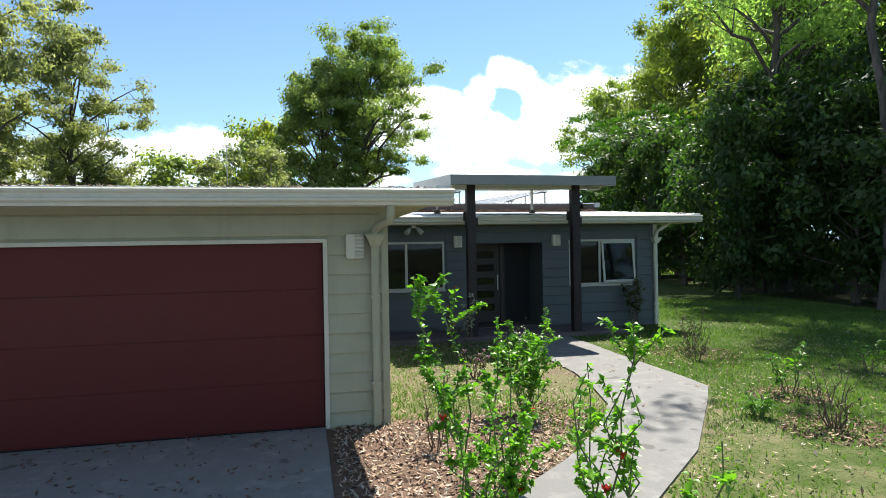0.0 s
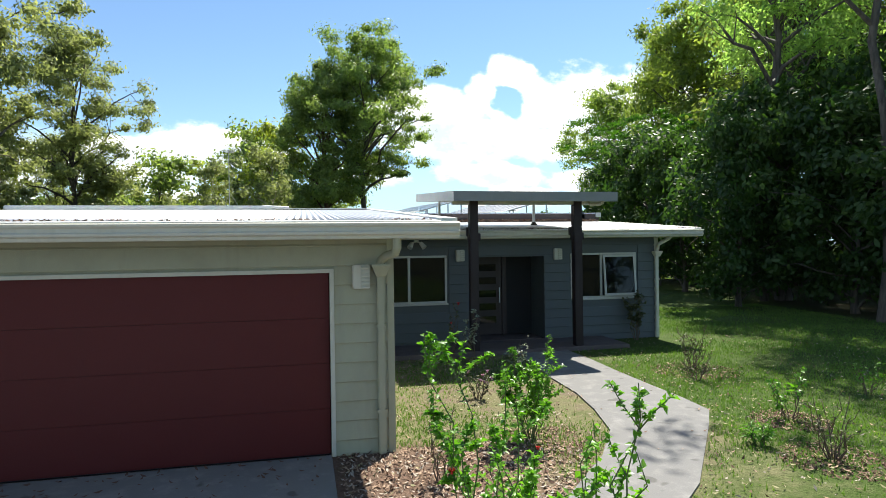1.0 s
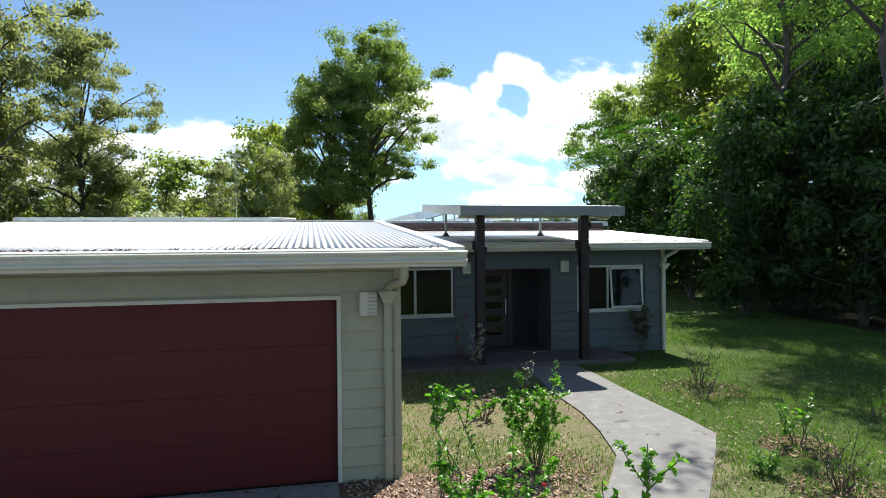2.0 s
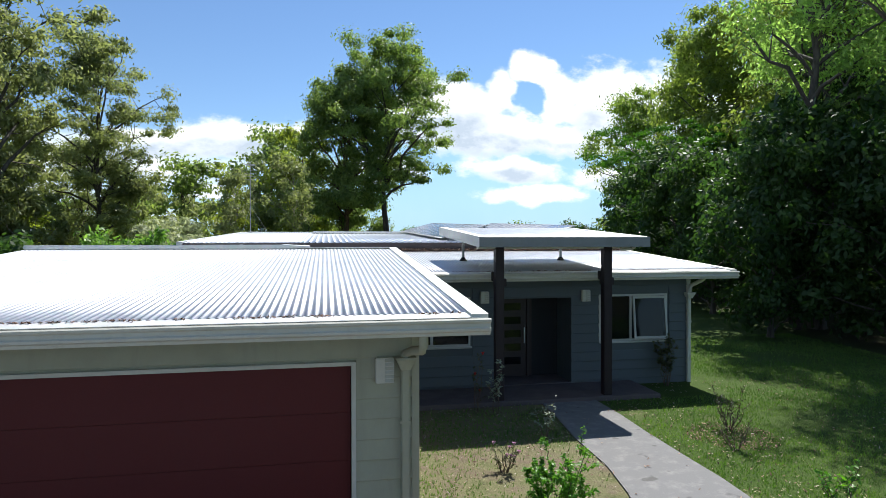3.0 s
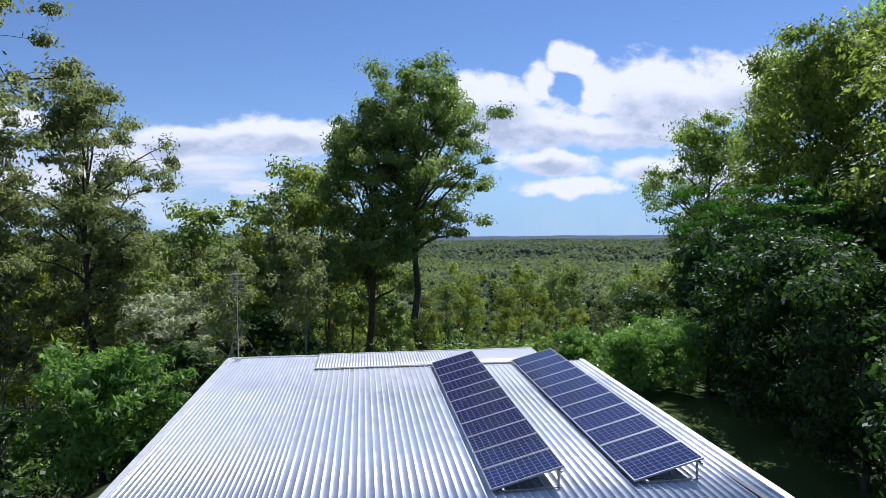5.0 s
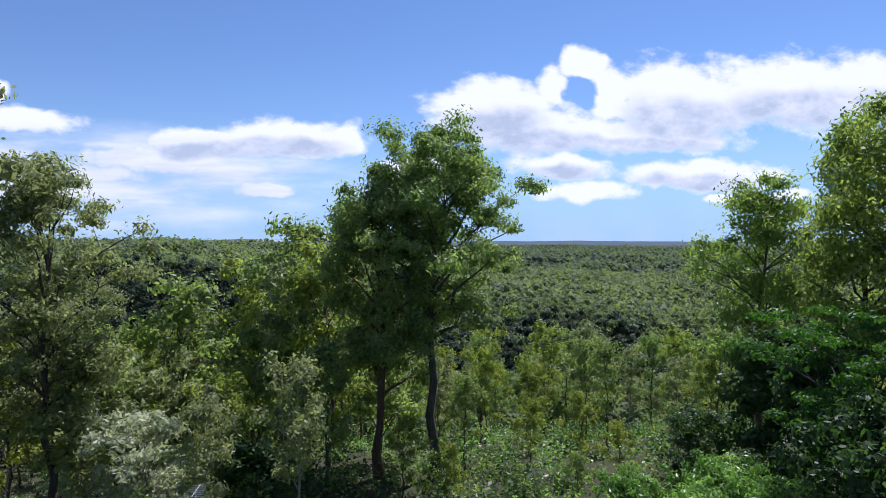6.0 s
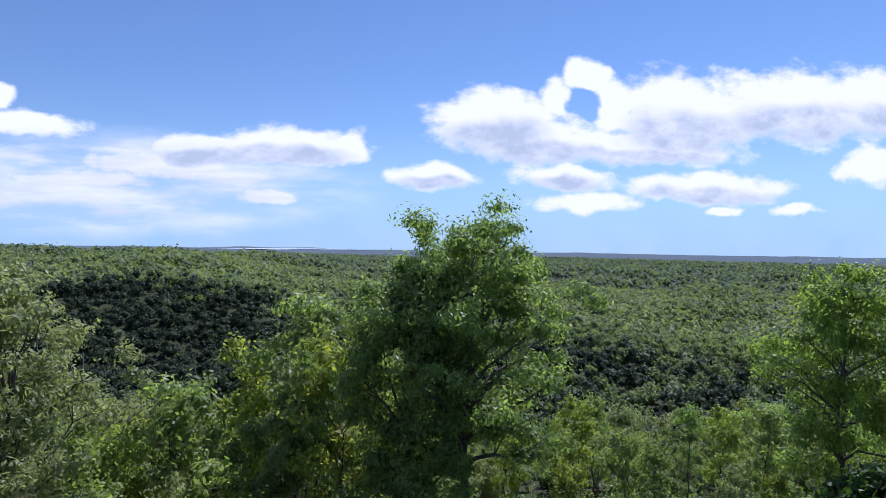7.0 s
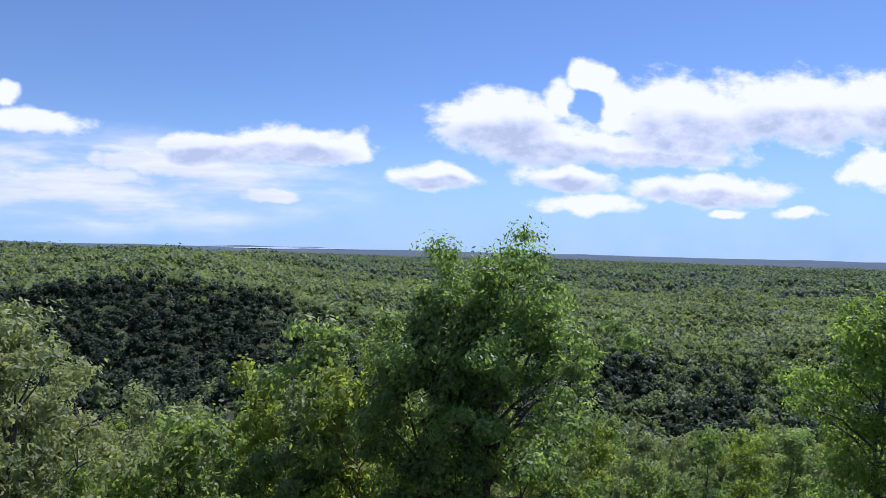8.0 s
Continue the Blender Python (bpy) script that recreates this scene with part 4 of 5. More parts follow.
def make_tree(name, label, category, seed, height, r, base, spread, limbs, leaves, leaf, clump, bark, foliage,
              rise=(20, 60), droop=0.4, lean=0.03, top=0.95, squash=0.7, group="", trunks=1, subs=3, twigs=1):
    """A tree at the origin: a trunk with limbs and twigs, and a crown of leaf clumps at the twig ends.
    base: where the crown starts, as a share of the height; rise: how steeply the limbs climb, in degrees."""
    rng = np.random.default_rng(seed)
    stout, lines, tips = [], [], []
    for stem in range(trunks):
        off = rng.normal(size=2) * (0.05 if trunks == 1 else 0.10) * height
        end = np.array((rng.normal() * lean * height + off[0] * (trunks > 1), rng.normal() * lean * height + off[1] * (trunks > 1), height * top * (1 - 0.12 * stem)))
        trunk = bent(rng, np.array((0.15 * stem, 0.1 * stem, -0.4)), end, 0.0, r * (1 - 0.2 * stem), r * 0.12, 9, 0.011)
        trunk[0] = (trunk[0][0], trunk[0][1] * 1.5)
        stout.append(trunk)
        pts = np.array([q for q, _ in trunk])
        n = max(3, limbs // trunks)
        for i in range(n):
            s = (i + rng.uniform(0, 0.9)) / n
            h = base + (1 - base) * s ** 0.9
            k = min(h * 9, 8.999)
            p = pts[int(k)] + (pts[int(k) + 1] - pts[int(k)]) * (k % 1)
            az = i * 2.4 + rng.uniform(-0.5, 0.5)
            el = radians(rng.uniform(*rise) + 25 * s)
            full = math.sin(math.pi * (0.18 + 0.72 * s)) ** 0.7
            L = spread * full * rng.uniform(0.55, 1.15)
            q = p + L * np.array((math.cos(az) * math.cos(el), math.sin(az) * math.cos(el), math.sin(el)))
            rr = r * (0.42 - 0.25 * s)
            limb = bent(rng, p, q, 0.08, rr, rr * 0.25)
            stout.append(limb)
            tips.append(q)
            for j in range(subs):
                u = rng.uniform(0.35, 0.95)
                m = limb[int(u * 4)][0]
                d = rng.normal(size=3) + (q - p) / L * 0.9
                d[2] = d[2] * 0.7 + 0.25
                e = m + d / np.linalg.norm(d) * L * rng.uniform(0.28, 0.5)
                lines.append(bent(rng, m, e, 0.06, rr * 0.35, rr * 0.1, 2))
                tips.append(e)
                for _ in range(twigs):
                    d = rng.normal(size=3)
                    d[2] = d[2] * 0.6
                    g = e + d / np.linalg.norm(d) * L * rng.uniform(0.12, 0.3)
                    lines.append(bent(rng, e, g, 0.05, rr * 0.12, rr * 0.05, 1))
                    tips.append(g)
    tips = np.array(tips)
    per = max(4, leaves // len(tips))
    size = rng.uniform(0.6, 1.4, len(tips))
    ways = rng.normal(size=(len(tips), per, 3))
    ways /= np.linalg.norm(ways, axis=2)[:, :, None]
    ways[:, :, 2] = np.where(ways[:, :, 2] < 0, ways[:, :, 2] * 0.6, ways[:, :, 2])
    deep = rng.uniform(0.0, 1.0, (len(tips), per)) ** 0.4 * (0.85 + 0.3 * np.sin(ways @ np.array((4.0, 3.0, 2.0)) + rng.uniform(0, 6, (len(tips), 1))))
    off = ways * deep[:, :, None] * (clump * size)[:, None, None] * np.array((1, 1, squash))
    pts = (tips[:, None] + off).reshape(-1, 3)
    ways = ways.reshape(-1, 3)
    ok = pts[:, 2] > 0.15
    v, f = leaf_fan(rng, pts[ok], leaf[0], leaf[1], droop, ways[ok])
    ob = thing(name, (0, 0, 0), label, category, group)
    part("trunk", tubes("trunk", stout, 5 if leaves < 8000 else 7, lines), bark, ob)
    part("crown", raw_mesh("crown", v, f), foliage, ob)
    return ob


def planted(ob, x, y, turn=0.0, size=1.0, stretch=1.0):
    """Moves a tree that was built at the origin to its place on the land."""
    ob.matrix_basis = pose(x, y, float(land(x, y)), 0, 0, turn) @ Matrix.Diagonal((size, size, size * stretch, 1))
    return ob


def copied(ob, x, y, turn, size, stretch=1.0):
    m = pose(x, y, float(land(x, y)), 0, 0, turn) @ Matrix.Diagonal((size, size, size * stretch, 1))
    keep = ob.matrix_basis.copy()
    ob.matrix_basis = Matrix.Identity(4)
    c = copy_thing(ob, m)
    ob.matrix_basis = keep
    return c


GUMS = "gum trees round the house"
# the tall pair behind the house
tall = make_tree("gum_tree", "tall dark-trunked gum with an open crown and a low side limb", "tree", 11, 24.4, 0.42, 0.46, 8.6, 34, 60000, (0.32, 0.15), 1.15, M_BARK, L_GUM,
                 (8, 45), 0.45, 0.008, 0.92, 0.8, GUMS, 1, 3, 1)
planted(tall, 4.9, 51.7, 200, 0.98, 0.965)
mate = make_tree("gum_tree", "dense dark gum leaning beside the taller one", "tree", 12, 21.8, 0.36, 0.30, 5.4, 30, 42000, (0.36, 0.17), 1.25, M_RED, L_GUM,
                 (20, 60), 0.45, 0.012, 0.92, 0.95, GUMS)
planted(mate, 0.9, 52.5, 10, 0.99)
# gums of the left side, with open crowns
open_gum = make_tree("gum_tree", "grey-leaved gum with an airy crown and forked limbs", "tree", 23, 22.0, 0.30, 0.42, 6.6, 26, 30000, (0.30, 0.13), 1.05, M_BARK, L_GREY,
                     (20, 55), 0.4, 0.02, 0.95, 0.75, GUMS, 1, 3, 1)
planted(open_gum, -18.0, 45.0, 0, 1.02)
for x, y, turn, s in ((-20.5, 33.0, 100, 1.12), (-27.0, 44.0, 200, 1.05), (-30.0, 36.0, 300, 1.2), (-24.5, 28.0, 20, 1.1), (-33.0, 50.0, 60, 1.0), (-23.0, 56.0, 250, 0.85)):
    copied(open_gum, x, y, turn, s)
pale_gum = make_tree("gum_tree", "slim pale-barked gum with several crooked stems", "tree", 31, 13.0, 0.17, 0.5, 3.6, 18, 5000, (0.5, 0.18), 0.9, M_PALE, L_GREY,
                     (25, 60), 0.4, 0.05, 0.95, 0.8, GUMS, trunks=3)
planted(pale_gum, -21.5, 40.0, 0)
for x, y, turn, s in ((-24.5, 41.0, 120, 1.1), (-14.0, 52.0, 60, 0.9), (-6.5, 60.0, 200, 1.15), (-27.0, 37.0, 290, 0.9), (10.0, 74.0, 20, 0.62)):
    copied(pale_gum, x, y, turn, s)
# the tall wood on the right
side_gum = make_tree("gum_tree", "tall gum with weeping bright green foliage at the wood's edge", "tree", 41, 22.0, 0.32, 0.32, 6.2, 28, 22000, (0.38, 0.17), 1.35, M_BARK, L_SIDE,
                     (12, 50), 0.5, 0.02, 0.94, 0.95, GUMS)
planted(side_gum, 32.5, 55.0, 0, 0.96)
for x, y, turn, s in ((35.0, 47.0, 80, 1.05), (31.5, 40.0, 160, 1.0), (37.5, 38.0, 250, 1.12), (36.0, 30.5, 20, 1.15), (30.5, 27.0, 200, 0.98),
                      (38.0, 20.0, 290, 1.15), (33.5, 11.0, 320, 1.2)):
    copied(side_gum, x, y, turn, s)
near_gum = make_tree("gum_tree", "tall airy gum with fine green leaves at the lawn's edge", "tree", 44, 23.0, 0.28, 0.38, 6.0, 26, 18000, (0.23, 0.105), 1.0, M_BARK, L_SIDE_LIT,
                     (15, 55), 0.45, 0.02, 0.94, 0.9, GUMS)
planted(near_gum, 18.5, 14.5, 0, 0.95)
for x, y, turn, s in ((25.5, 21.0, 50, 1.05), (27.0, 15.0, 140, 1.1), (24.5, 9.0, 230, 1.0)):
    copied(near_gum, x, y, turn, s)
# added at the edge of view so its thin crown dapples the lawn
airy_gum = make_tree("gum_tree", "slender added gum with a thin airy crown that dapples the lawn", "tree", 47, 21.0, 0.2, 0.42, 6.2, 16, 6400, (0.24, 0.11), 0.9, M_BARK, L_SIDE_LIT,
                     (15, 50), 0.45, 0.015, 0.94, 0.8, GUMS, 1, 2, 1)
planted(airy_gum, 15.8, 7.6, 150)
feather = make_tree("poinciana_tree", "broad feathery tree with a flat bright green top", "tree", 51, 10.0, 0.24, 0.42, 6.4, 24, 24000, (0.25, 0.11), 0.95, M_BARK, L_FERN,
                    (10, 35), 0.1, 0.03, 0.85, 0.35)
planted(feather, 24.0, 33.5, 0)
SCRUB = "scrub trees at the wood's edge"
edge = make_tree("understorey_tree", "dense dark green scrub tree hung with creeper", "tree", 61, 8.0, 0.14, 0.04, 3.8, 28, 10500, (0.31, 0.165), 1.0, M_BARK, L_DENSE,
                 (5, 50), 0.35, 0.03, 0.92, 0.9, SCRUB, 1, 2, 0)
planted(edge, 17.5, 14.5, 0)
for x, y, turn, s, k in ((15.0, 12.9, 20, 0.75, 1.1), (16.9, 9.6, 310, 0.85, 1.0), (18.0, 6.4, 220, 0.9, 1.0), (20.0, 10.0, 40, 1.0, 1.1), (17.4, 19.8, 120, 0.9, 1.0), (18.9, 24.5, 160, 1.0, 1.0), (20.8, 29.5, 200, 1.0, 1.0),
                         (24.0, 21.5, 240, 1.1, 1.0), (19.5, 5.0, 15, 0.9, 1.0), (25.0, 7.0, 95, 1.05, 1.0), (24.5, 15.0, 300, 1.1, 1.0), (19.5, 41.0, 130, 0.75, 0.9)):
    copied(edge, x, y, turn, s, k)
under = make_tree("understorey_tree", "dark green scrub tree in the shade of the wood", "tree", 62, 8.0, 0.14, 0.04, 3.8, 26, 3600, (0.55, 0.3), 1.0, M_BARK, L_DENSE,
                  (5, 50), 0.35, 0.03, 0.92, 0.9, SCRUB, 1, 2, 0)
planted(under, 23.0, 2.0, 55, 1.0, 1.1)
for x, y, turn, s, k in ((27.5, 25.0, 320, 1.3, 1.1), (30.0, 2.0, 135, 1.3, 1.1), (26.5, 30.5, 215, 1.1, 0.9), (30.0, 34.0, 255, 1.2, 1.0), (33.0, 22.0, 10, 1.5, 1.1),
                         (38.5, 27.0, 200, 1.6, 1.2), (44.0, 34.0, 80, 1.6, 1.2), (27.0, 41.0, 295, 1.1, 1.0), (-14.0, 22.0, 335, 0.7, 0.8), 
                         (-17.5, 27.0, 65, 0.9, 0.8), (-25.0, 33.0, 145, 1.0, 1.0), (-9.5, 36.0, 185, 0.7, 0.7), (-6.0, 41.0, 225, 0.75, 0.7), (28.0, 47.0, 265, 1.1, 1.0)):
    copied(under, x, y, turn, s, k)
mango = make_tree("mango_tree", "round bushy mango tree with long glossy leaves", "tree", 71, 6.8, 0.2, 0.08, 4.4, 30, 12000, (0.52, 0.17), 0.95, M_BARK, L_MANGO,
                  (5, 45), 0.45, 0.02, 0.85, 0.7)
planted(mango, -11.6, 30.4, 0, 0.8)
for x, y, turn, size in ((15.2, 33.6, 70, 0.5), (17.8, 36.2, 160, 0.56), (13.4, 37.0, 250, 0.46), (19.6, 33.2, 20, 0.55)):
    copied(mango, x, y, turn, size)
pale_bush = make_tree("flowering_tree", "pale silvery tree with layered feathery sprays", "tree", 81, 8.5, 0.16, 0.2, 4.2, 22, 9000, (0.4, 0.15), 0.8, M_PALE, L_PALE,
                      (5, 30), 0.15, 0.03, 0.9, 0.35)
planted(pale_bush, -12.2, 43.5, 0)
copied(pale_bush, -18.0, 51.0, 140, 0.8)

# the wood below the house: five kinds, scattered
WOOD = "gum trees of the valley wood"
kinds = []
for k, (h, sp, bs, fol, bark, lab) in enumerate((
        (15, 4.2, 0.30, L_LIME, M_RED, "young gum with yellow-green foliage on the slope"),
        (16, 4.0, 0.36, L_GUM, M_BARK, "slender gum with olive foliage on the slope"),
        (14, 4.4, 0.24, L_LIME, M_BARK, "bushy gum with light green foliage on the slope"),
        (15, 4.0, 0.40, L_GREY, M_PALE, "pale-stemmed gum with grey-green foliage on the slope"),
        (13, 4.5, 0.18, L_GUM, M_BARK, "round-headed gum with mid-green foliage on the slope"))):
    kinds.append(make_tree("slope_gum", lab, "tree", 100 + k, h, 0.17, bs, sp, 16, 3700, (0.42, 0.23), 1.05, bark, fol, (20, 55), 0.4, 0.03, 0.94, 0.95, WOOD, 1, 2, 0))
rng = np.random.default_rng(5)
spots = [(-3.2, 57.0, 1.08), (11.5, 39.5, 0.24), (16.0, 44.5, 0.30), (21.0, 46.5, 0.36), (8.6, 36.0, 0.2), (-11.0, 70.0, 1.25), (-6.5, 67.0, 1.25), (-2.5, 70.0, 1.2), (-15.5, 65.0, 1.15), (-8.5, 76.0, 1.2), (-19.5, 72.0, 1.2), (-5.0, 61.0, 1.0)]
tries = 0
while len(spots) < 185 and tries < 14000:
    tries += 1
    y = 34 + 92 * rng.uniform() ** 0.8
    x = rng.uniform(-0.62, 0.95) * (y + 6)
    s = rng.uniform(0.72, 1.02) + (0.12 if x < 2 else -0.15)
    if y < 56:
        s *= 0.55 if -10 < x < 16 else 0.8
    if any((x - a) ** 2 + (y - b) ** 2 < (2.0 + 0.032 * y) ** 2 for a, b, _ in spots):
        continue
    if (x - 4.4) ** 2 + (y - 50) ** 2 < 9 or (x > 14 and y < 52 and x - 14 > (y - 34) * 0.6) or (x < -8 and y < 42) or (x + 12) ** 2 + (y - 31) ** 2 < 30:
        continue
    if x > 0.13 * y:
        s = min(s, (4.5 - float(land(x, y))) / 16.5)
        if s < 0.35:
            continue
    spots.append((x, y, s))
for i, (x, y, s) in enumerate(spots):
    k = kinds[i % 5]
    (planted if i < 5 else copied)(k, x, y, rng.uniform(0, 360), s * rng.uniform(0.9, 1.15), rng.uniform(0.9, 1.1))


# unseen wood on the far side of the driveway, added to darken the window reflections
for i in range(10):
    a = -2.0 + i * 0.4
    copied(kinds[i % 5], -4 + 36 * math.sin(a) * 1.2, -8 - 24 * abs(math.cos(a)) - 6 * (i % 2), i * 77, 1.45 + 0.2 * (i % 3))


def canopy_material(name, dark, light):
    """Tree crowns seen from far off: mottled by leaf clumps, rough, each crown with its own tint."""
    m, t = material(name)
    geo = t.n("ShaderNodeNewGeometry")
    p = geo.outputs["Position"]
    mott = t.noise(p, 0.9, 5.0, 0.7)
    stand = t.noise(t.vec("MULTIPLY", p, (1, 1, 0)), 0.011, 4.0, 0.6)
    f = t.math("ADD", t.math("MULTIPLY", geo.outputs["Random Per Island"], 0.35), t.remap(mott, 0.35, 0.7, 0.0, 0.35))
    f = t.math("ADD", f, t.remap(stand, 0.36, 0.64, -0.4, 0.6), clamp=True)
    surface(t, t.mix(f, dark, light), 0.9, bump=t.noise(p, 1.1, 5.0, 0.7), depth=0.35, spec=0.1)
    return m


C_LIGHT = canopy_material("light_canopy", (0.09, 0.12, 0.04), (0.22, 0.26, 0.095))
C_OLIVE = canopy_material("olive_canopy", (0.065, 0.088, 0.034), (0.17, 0.20, 0.08))
C_GREY = canopy_material("grey_canopy", (0.08, 0.10, 0.055), (0.19, 0.22, 0.12))
# crowns of the far plain, with distance haze mixed into the colour
C_HAZE = canopy_material("hazed_canopy", (0.08, 0.105, 0.068), (0.15, 0.185, 0.118))


def ball():
    """An eight-sided ball."""
    v = np.array([(1, 0, 0), (0, 1, 0), (-1, 0, 0), (0, -1, 0), (0, 0, 1), (0, 0, -1)], dtype=float)
    return v, np.array([(0, 1, 4), (1, 2, 4), (2, 3, 4), (3, 0, 4), (1, 0, 5), (2, 1, 5), (3, 2, 5), (0, 3, 5)])


def far_wood(name, label, near, far, spacing, lumps, crown, seed, mats, cards, card, sprays, tall=1.0):
    """The far woods: each crown a few dim cores wrapped in loose leaf sprays, all in one mesh.
    The last material of each row is for painted cloud shade; it keeps to the valley floor and the steep side of the
    ridge."""
    rng = np.random.default_rng(seed)
    gx, gy = np.meshgrid(np.arange(-0.68 * far, 0.86 * far, spacing), np.arange(near * 0.5, far, spacing))
    gx[1::2] += spacing / 2
    x = (gx + rng.uniform(-0.42, 0.42, gx.shape) * spacing).ravel()
    y = (gy + rng.uniform(-0.42, 0.42, gy.shape) * spacing).ravel()
    d, a = np.hypot(x, y), np.arctan2(x, y)
    ok = (d > near) & (d < far) & (a > -0.70) & (a < 0.98)
    x, y, d = x[ok], y[ok], d[ok]
    n = len(x)
    R = crown * rng.uniform(0.55, 1.35, n)
    z = land(x, y) + R * 0.4 + rng.uniform(0.0, 4.0, n) * tall + 0.8 * np.sin(x * 0.05 + 2 * np.sin(y * 0.023)) * np.sin(y * 0.037)
    # mask for cloud shadow, painted by giving these crowns darker leaves
    cloud_shade = np.maximum(sm(-20, -70, x) * sm(200, 240, y) * (1 - sm(365, 420, y + 0.12 * x + 14 * np.sin(x * 0.05))), 0.6 * sm(150, 190, d) * (1 - sm(285, 350, d + 18 * np.sin(x * 0.04))))
    which = np.where(rng.uniform(size=n) < cloud_shade * 0.93, len(mats) - 1, rng.integers(0, max(1, len(mats) - 1), n))
    bv, bf = ball()
    mid = np.repeat(np.stack([x, y, z], 1), lumps, 0)
    rad = np.repeat(R, lumps) * (0.9 if lumps == 1 else 0.52) * rng.uniform(0.75, 1.2, n * lumps)
    if lumps > 1:
        mid = mid + rng.normal(size=mid.shape) * np.repeat(R, lumps)[:, None] * np.array((0.48, 0.48, 0.42))
    rough = rng.uniform(0.5, 0.95, (n * lumps, len(bv)))
    v = mid[:, None] + bv[None] * (rad[:, None] * rough)[:, :, None]
    f = (np.arange(n * lumps) * len(bv))[:, None, None] + bf[None]
    me = raw_mesh(name, v.reshape(-1, 3), f.reshape(-1, 3), False)
    for m in mats:
        me.materials.append(m)
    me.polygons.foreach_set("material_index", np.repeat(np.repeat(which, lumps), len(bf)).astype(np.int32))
    tagged(part(name, me, None), label, "woodland", kind="stuff")
    way = rng.normal(size=(n * lumps, cards, 3))
    way /= np.linalg.norm(way, axis=2)[:, :, None]
    way[:, :, 2] = np.where(way[:, :, 2] < -0.35, -way[:, :, 2], way[:, :, 2])
    pts = mid[:, None] + way * (rad[:, None] * rng.uniform(0.7, 1.2, (n * lumps, cards)))[:, :, None]
    v, f = leaf_fan(rng, pts.reshape(-1, 3), card * 1.35, card, 0.25, way.reshape(-1, 3), 0.6)
    me = raw_mesh("wood_foliage", v, f)
    for m in sprays:
        me.materials.append(m)
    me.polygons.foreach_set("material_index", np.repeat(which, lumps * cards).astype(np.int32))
    tagged(part("wood_foliage", me, None), "leaf sprays on the crowns of the " + label, "woodland", kind="stuff")


# shaded versions of canopy and leaf: cloud shadow put into the colour
C_SHADE = canopy_material("shaded_canopy", (0.014, 0.024, 0.014), (0.036, 0.052, 0.026))
S_SHADE = leaf_material("far_shaded_leaf", (0.02, 0.034, 0.02), (0.046, 0.064, 0.034), (1.1, 1.25, 0.8), 0.7, 0.35)
S_LIGHT = leaf_material("far_young_leaf", (0.125, 0.165, 0.055), (0.23, 0.275, 0.105), (1.3, 1.4, 0.75), 0.7, 0.5)
S_OLIVE = leaf_material("far_olive_leaf", (0.10, 0.14, 0.058), (0.18, 0.225, 0.095), (1.3, 1.4, 0.8), 0.7, 0.5)
S_GREY = leaf_material("far_grey_leaf", (0.12, 0.155, 0.085), (0.205, 0.25, 0.14), (1.2, 1.3, 0.85), 0.7, 0.5)
# sprays of the far plain, haze tint in the leaf colour
S_HAZE = leaf_material("hazed_leaf", (0.09, 0.12, 0.075), (0.17, 0.21, 0.13), (1.1, 1.15, 0.95), 0.8, 0.4)
far_wood("valley_wood", "eucalypt wood on the slopes of the valley", 112, 420, 6.9, 3, 4.6, 201, (C_OLIVE, C_GREY, C_LIGHT, C_SHADE), 36, 1.0, (S_OLIVE, S_GREY, S_LIGHT, S_SHADE))
far_wood("ridge_wood", "eucalypt wood over the ridge and plain", 410, 900, 7.0, 1, 4.8, 202, (C_LIGHT, C_LIGHT, C_GREY, C_OLIVE), 16, 2.1, (S_LIGHT, S_LIGHT, S_GREY, S_OLIVE), 0.8)
far_wood("plain_wood", "distant wooded plain", 880, 2600, 15.0, 1, 7.0, 203, (C_HAZE, C_OLIVE, C_HAZE), 6, 4.4, (S_HAZE, S_OLIVE, S_HAZE), 0.3)


def dead_stem(x, y, h, seed):
    """A bare pale trunk standing in the wood, with a few broken limbs."""
    rng = np.random.default_rng(seed)
    ob = thing("dead_tree", (x, y, float(land(x, y))), "bleached bare trunk standing in the valley wood", "tree", "dead trees in the gully")
    base = np.array((x, y, float(land(x, y)) - 0.3))
    top = base + np.array((rng.normal() * 0.6, 0, h))
    lines = [bent(rng, base, top, 0.0, 0.28, 0.08, 6, 0.015)]
    for k in range(4):
        p = base + (top - base) * rng.uniform(0.6, 0.95)
        a = rng.uniform(0, 6.28)
        lines.append(bent(rng, p, p + np.array((math.cos(a) * 2, math.sin(a) * 2, rng.uniform(1, 2.2))), 0.1, 0.08, 0.03, 3))
    part("trunk", tubes("trunk", lines, 6), M_PALE, ob)


for k, (x, y, h) in enumerate(((-128, 262, 19), (-104, 246, 18), (-150, 300, 17), (-196, 318, 17), (-72, 268, 15), (-170, 280, 16))):
    dead_stem(x, y, h, 500 + k)


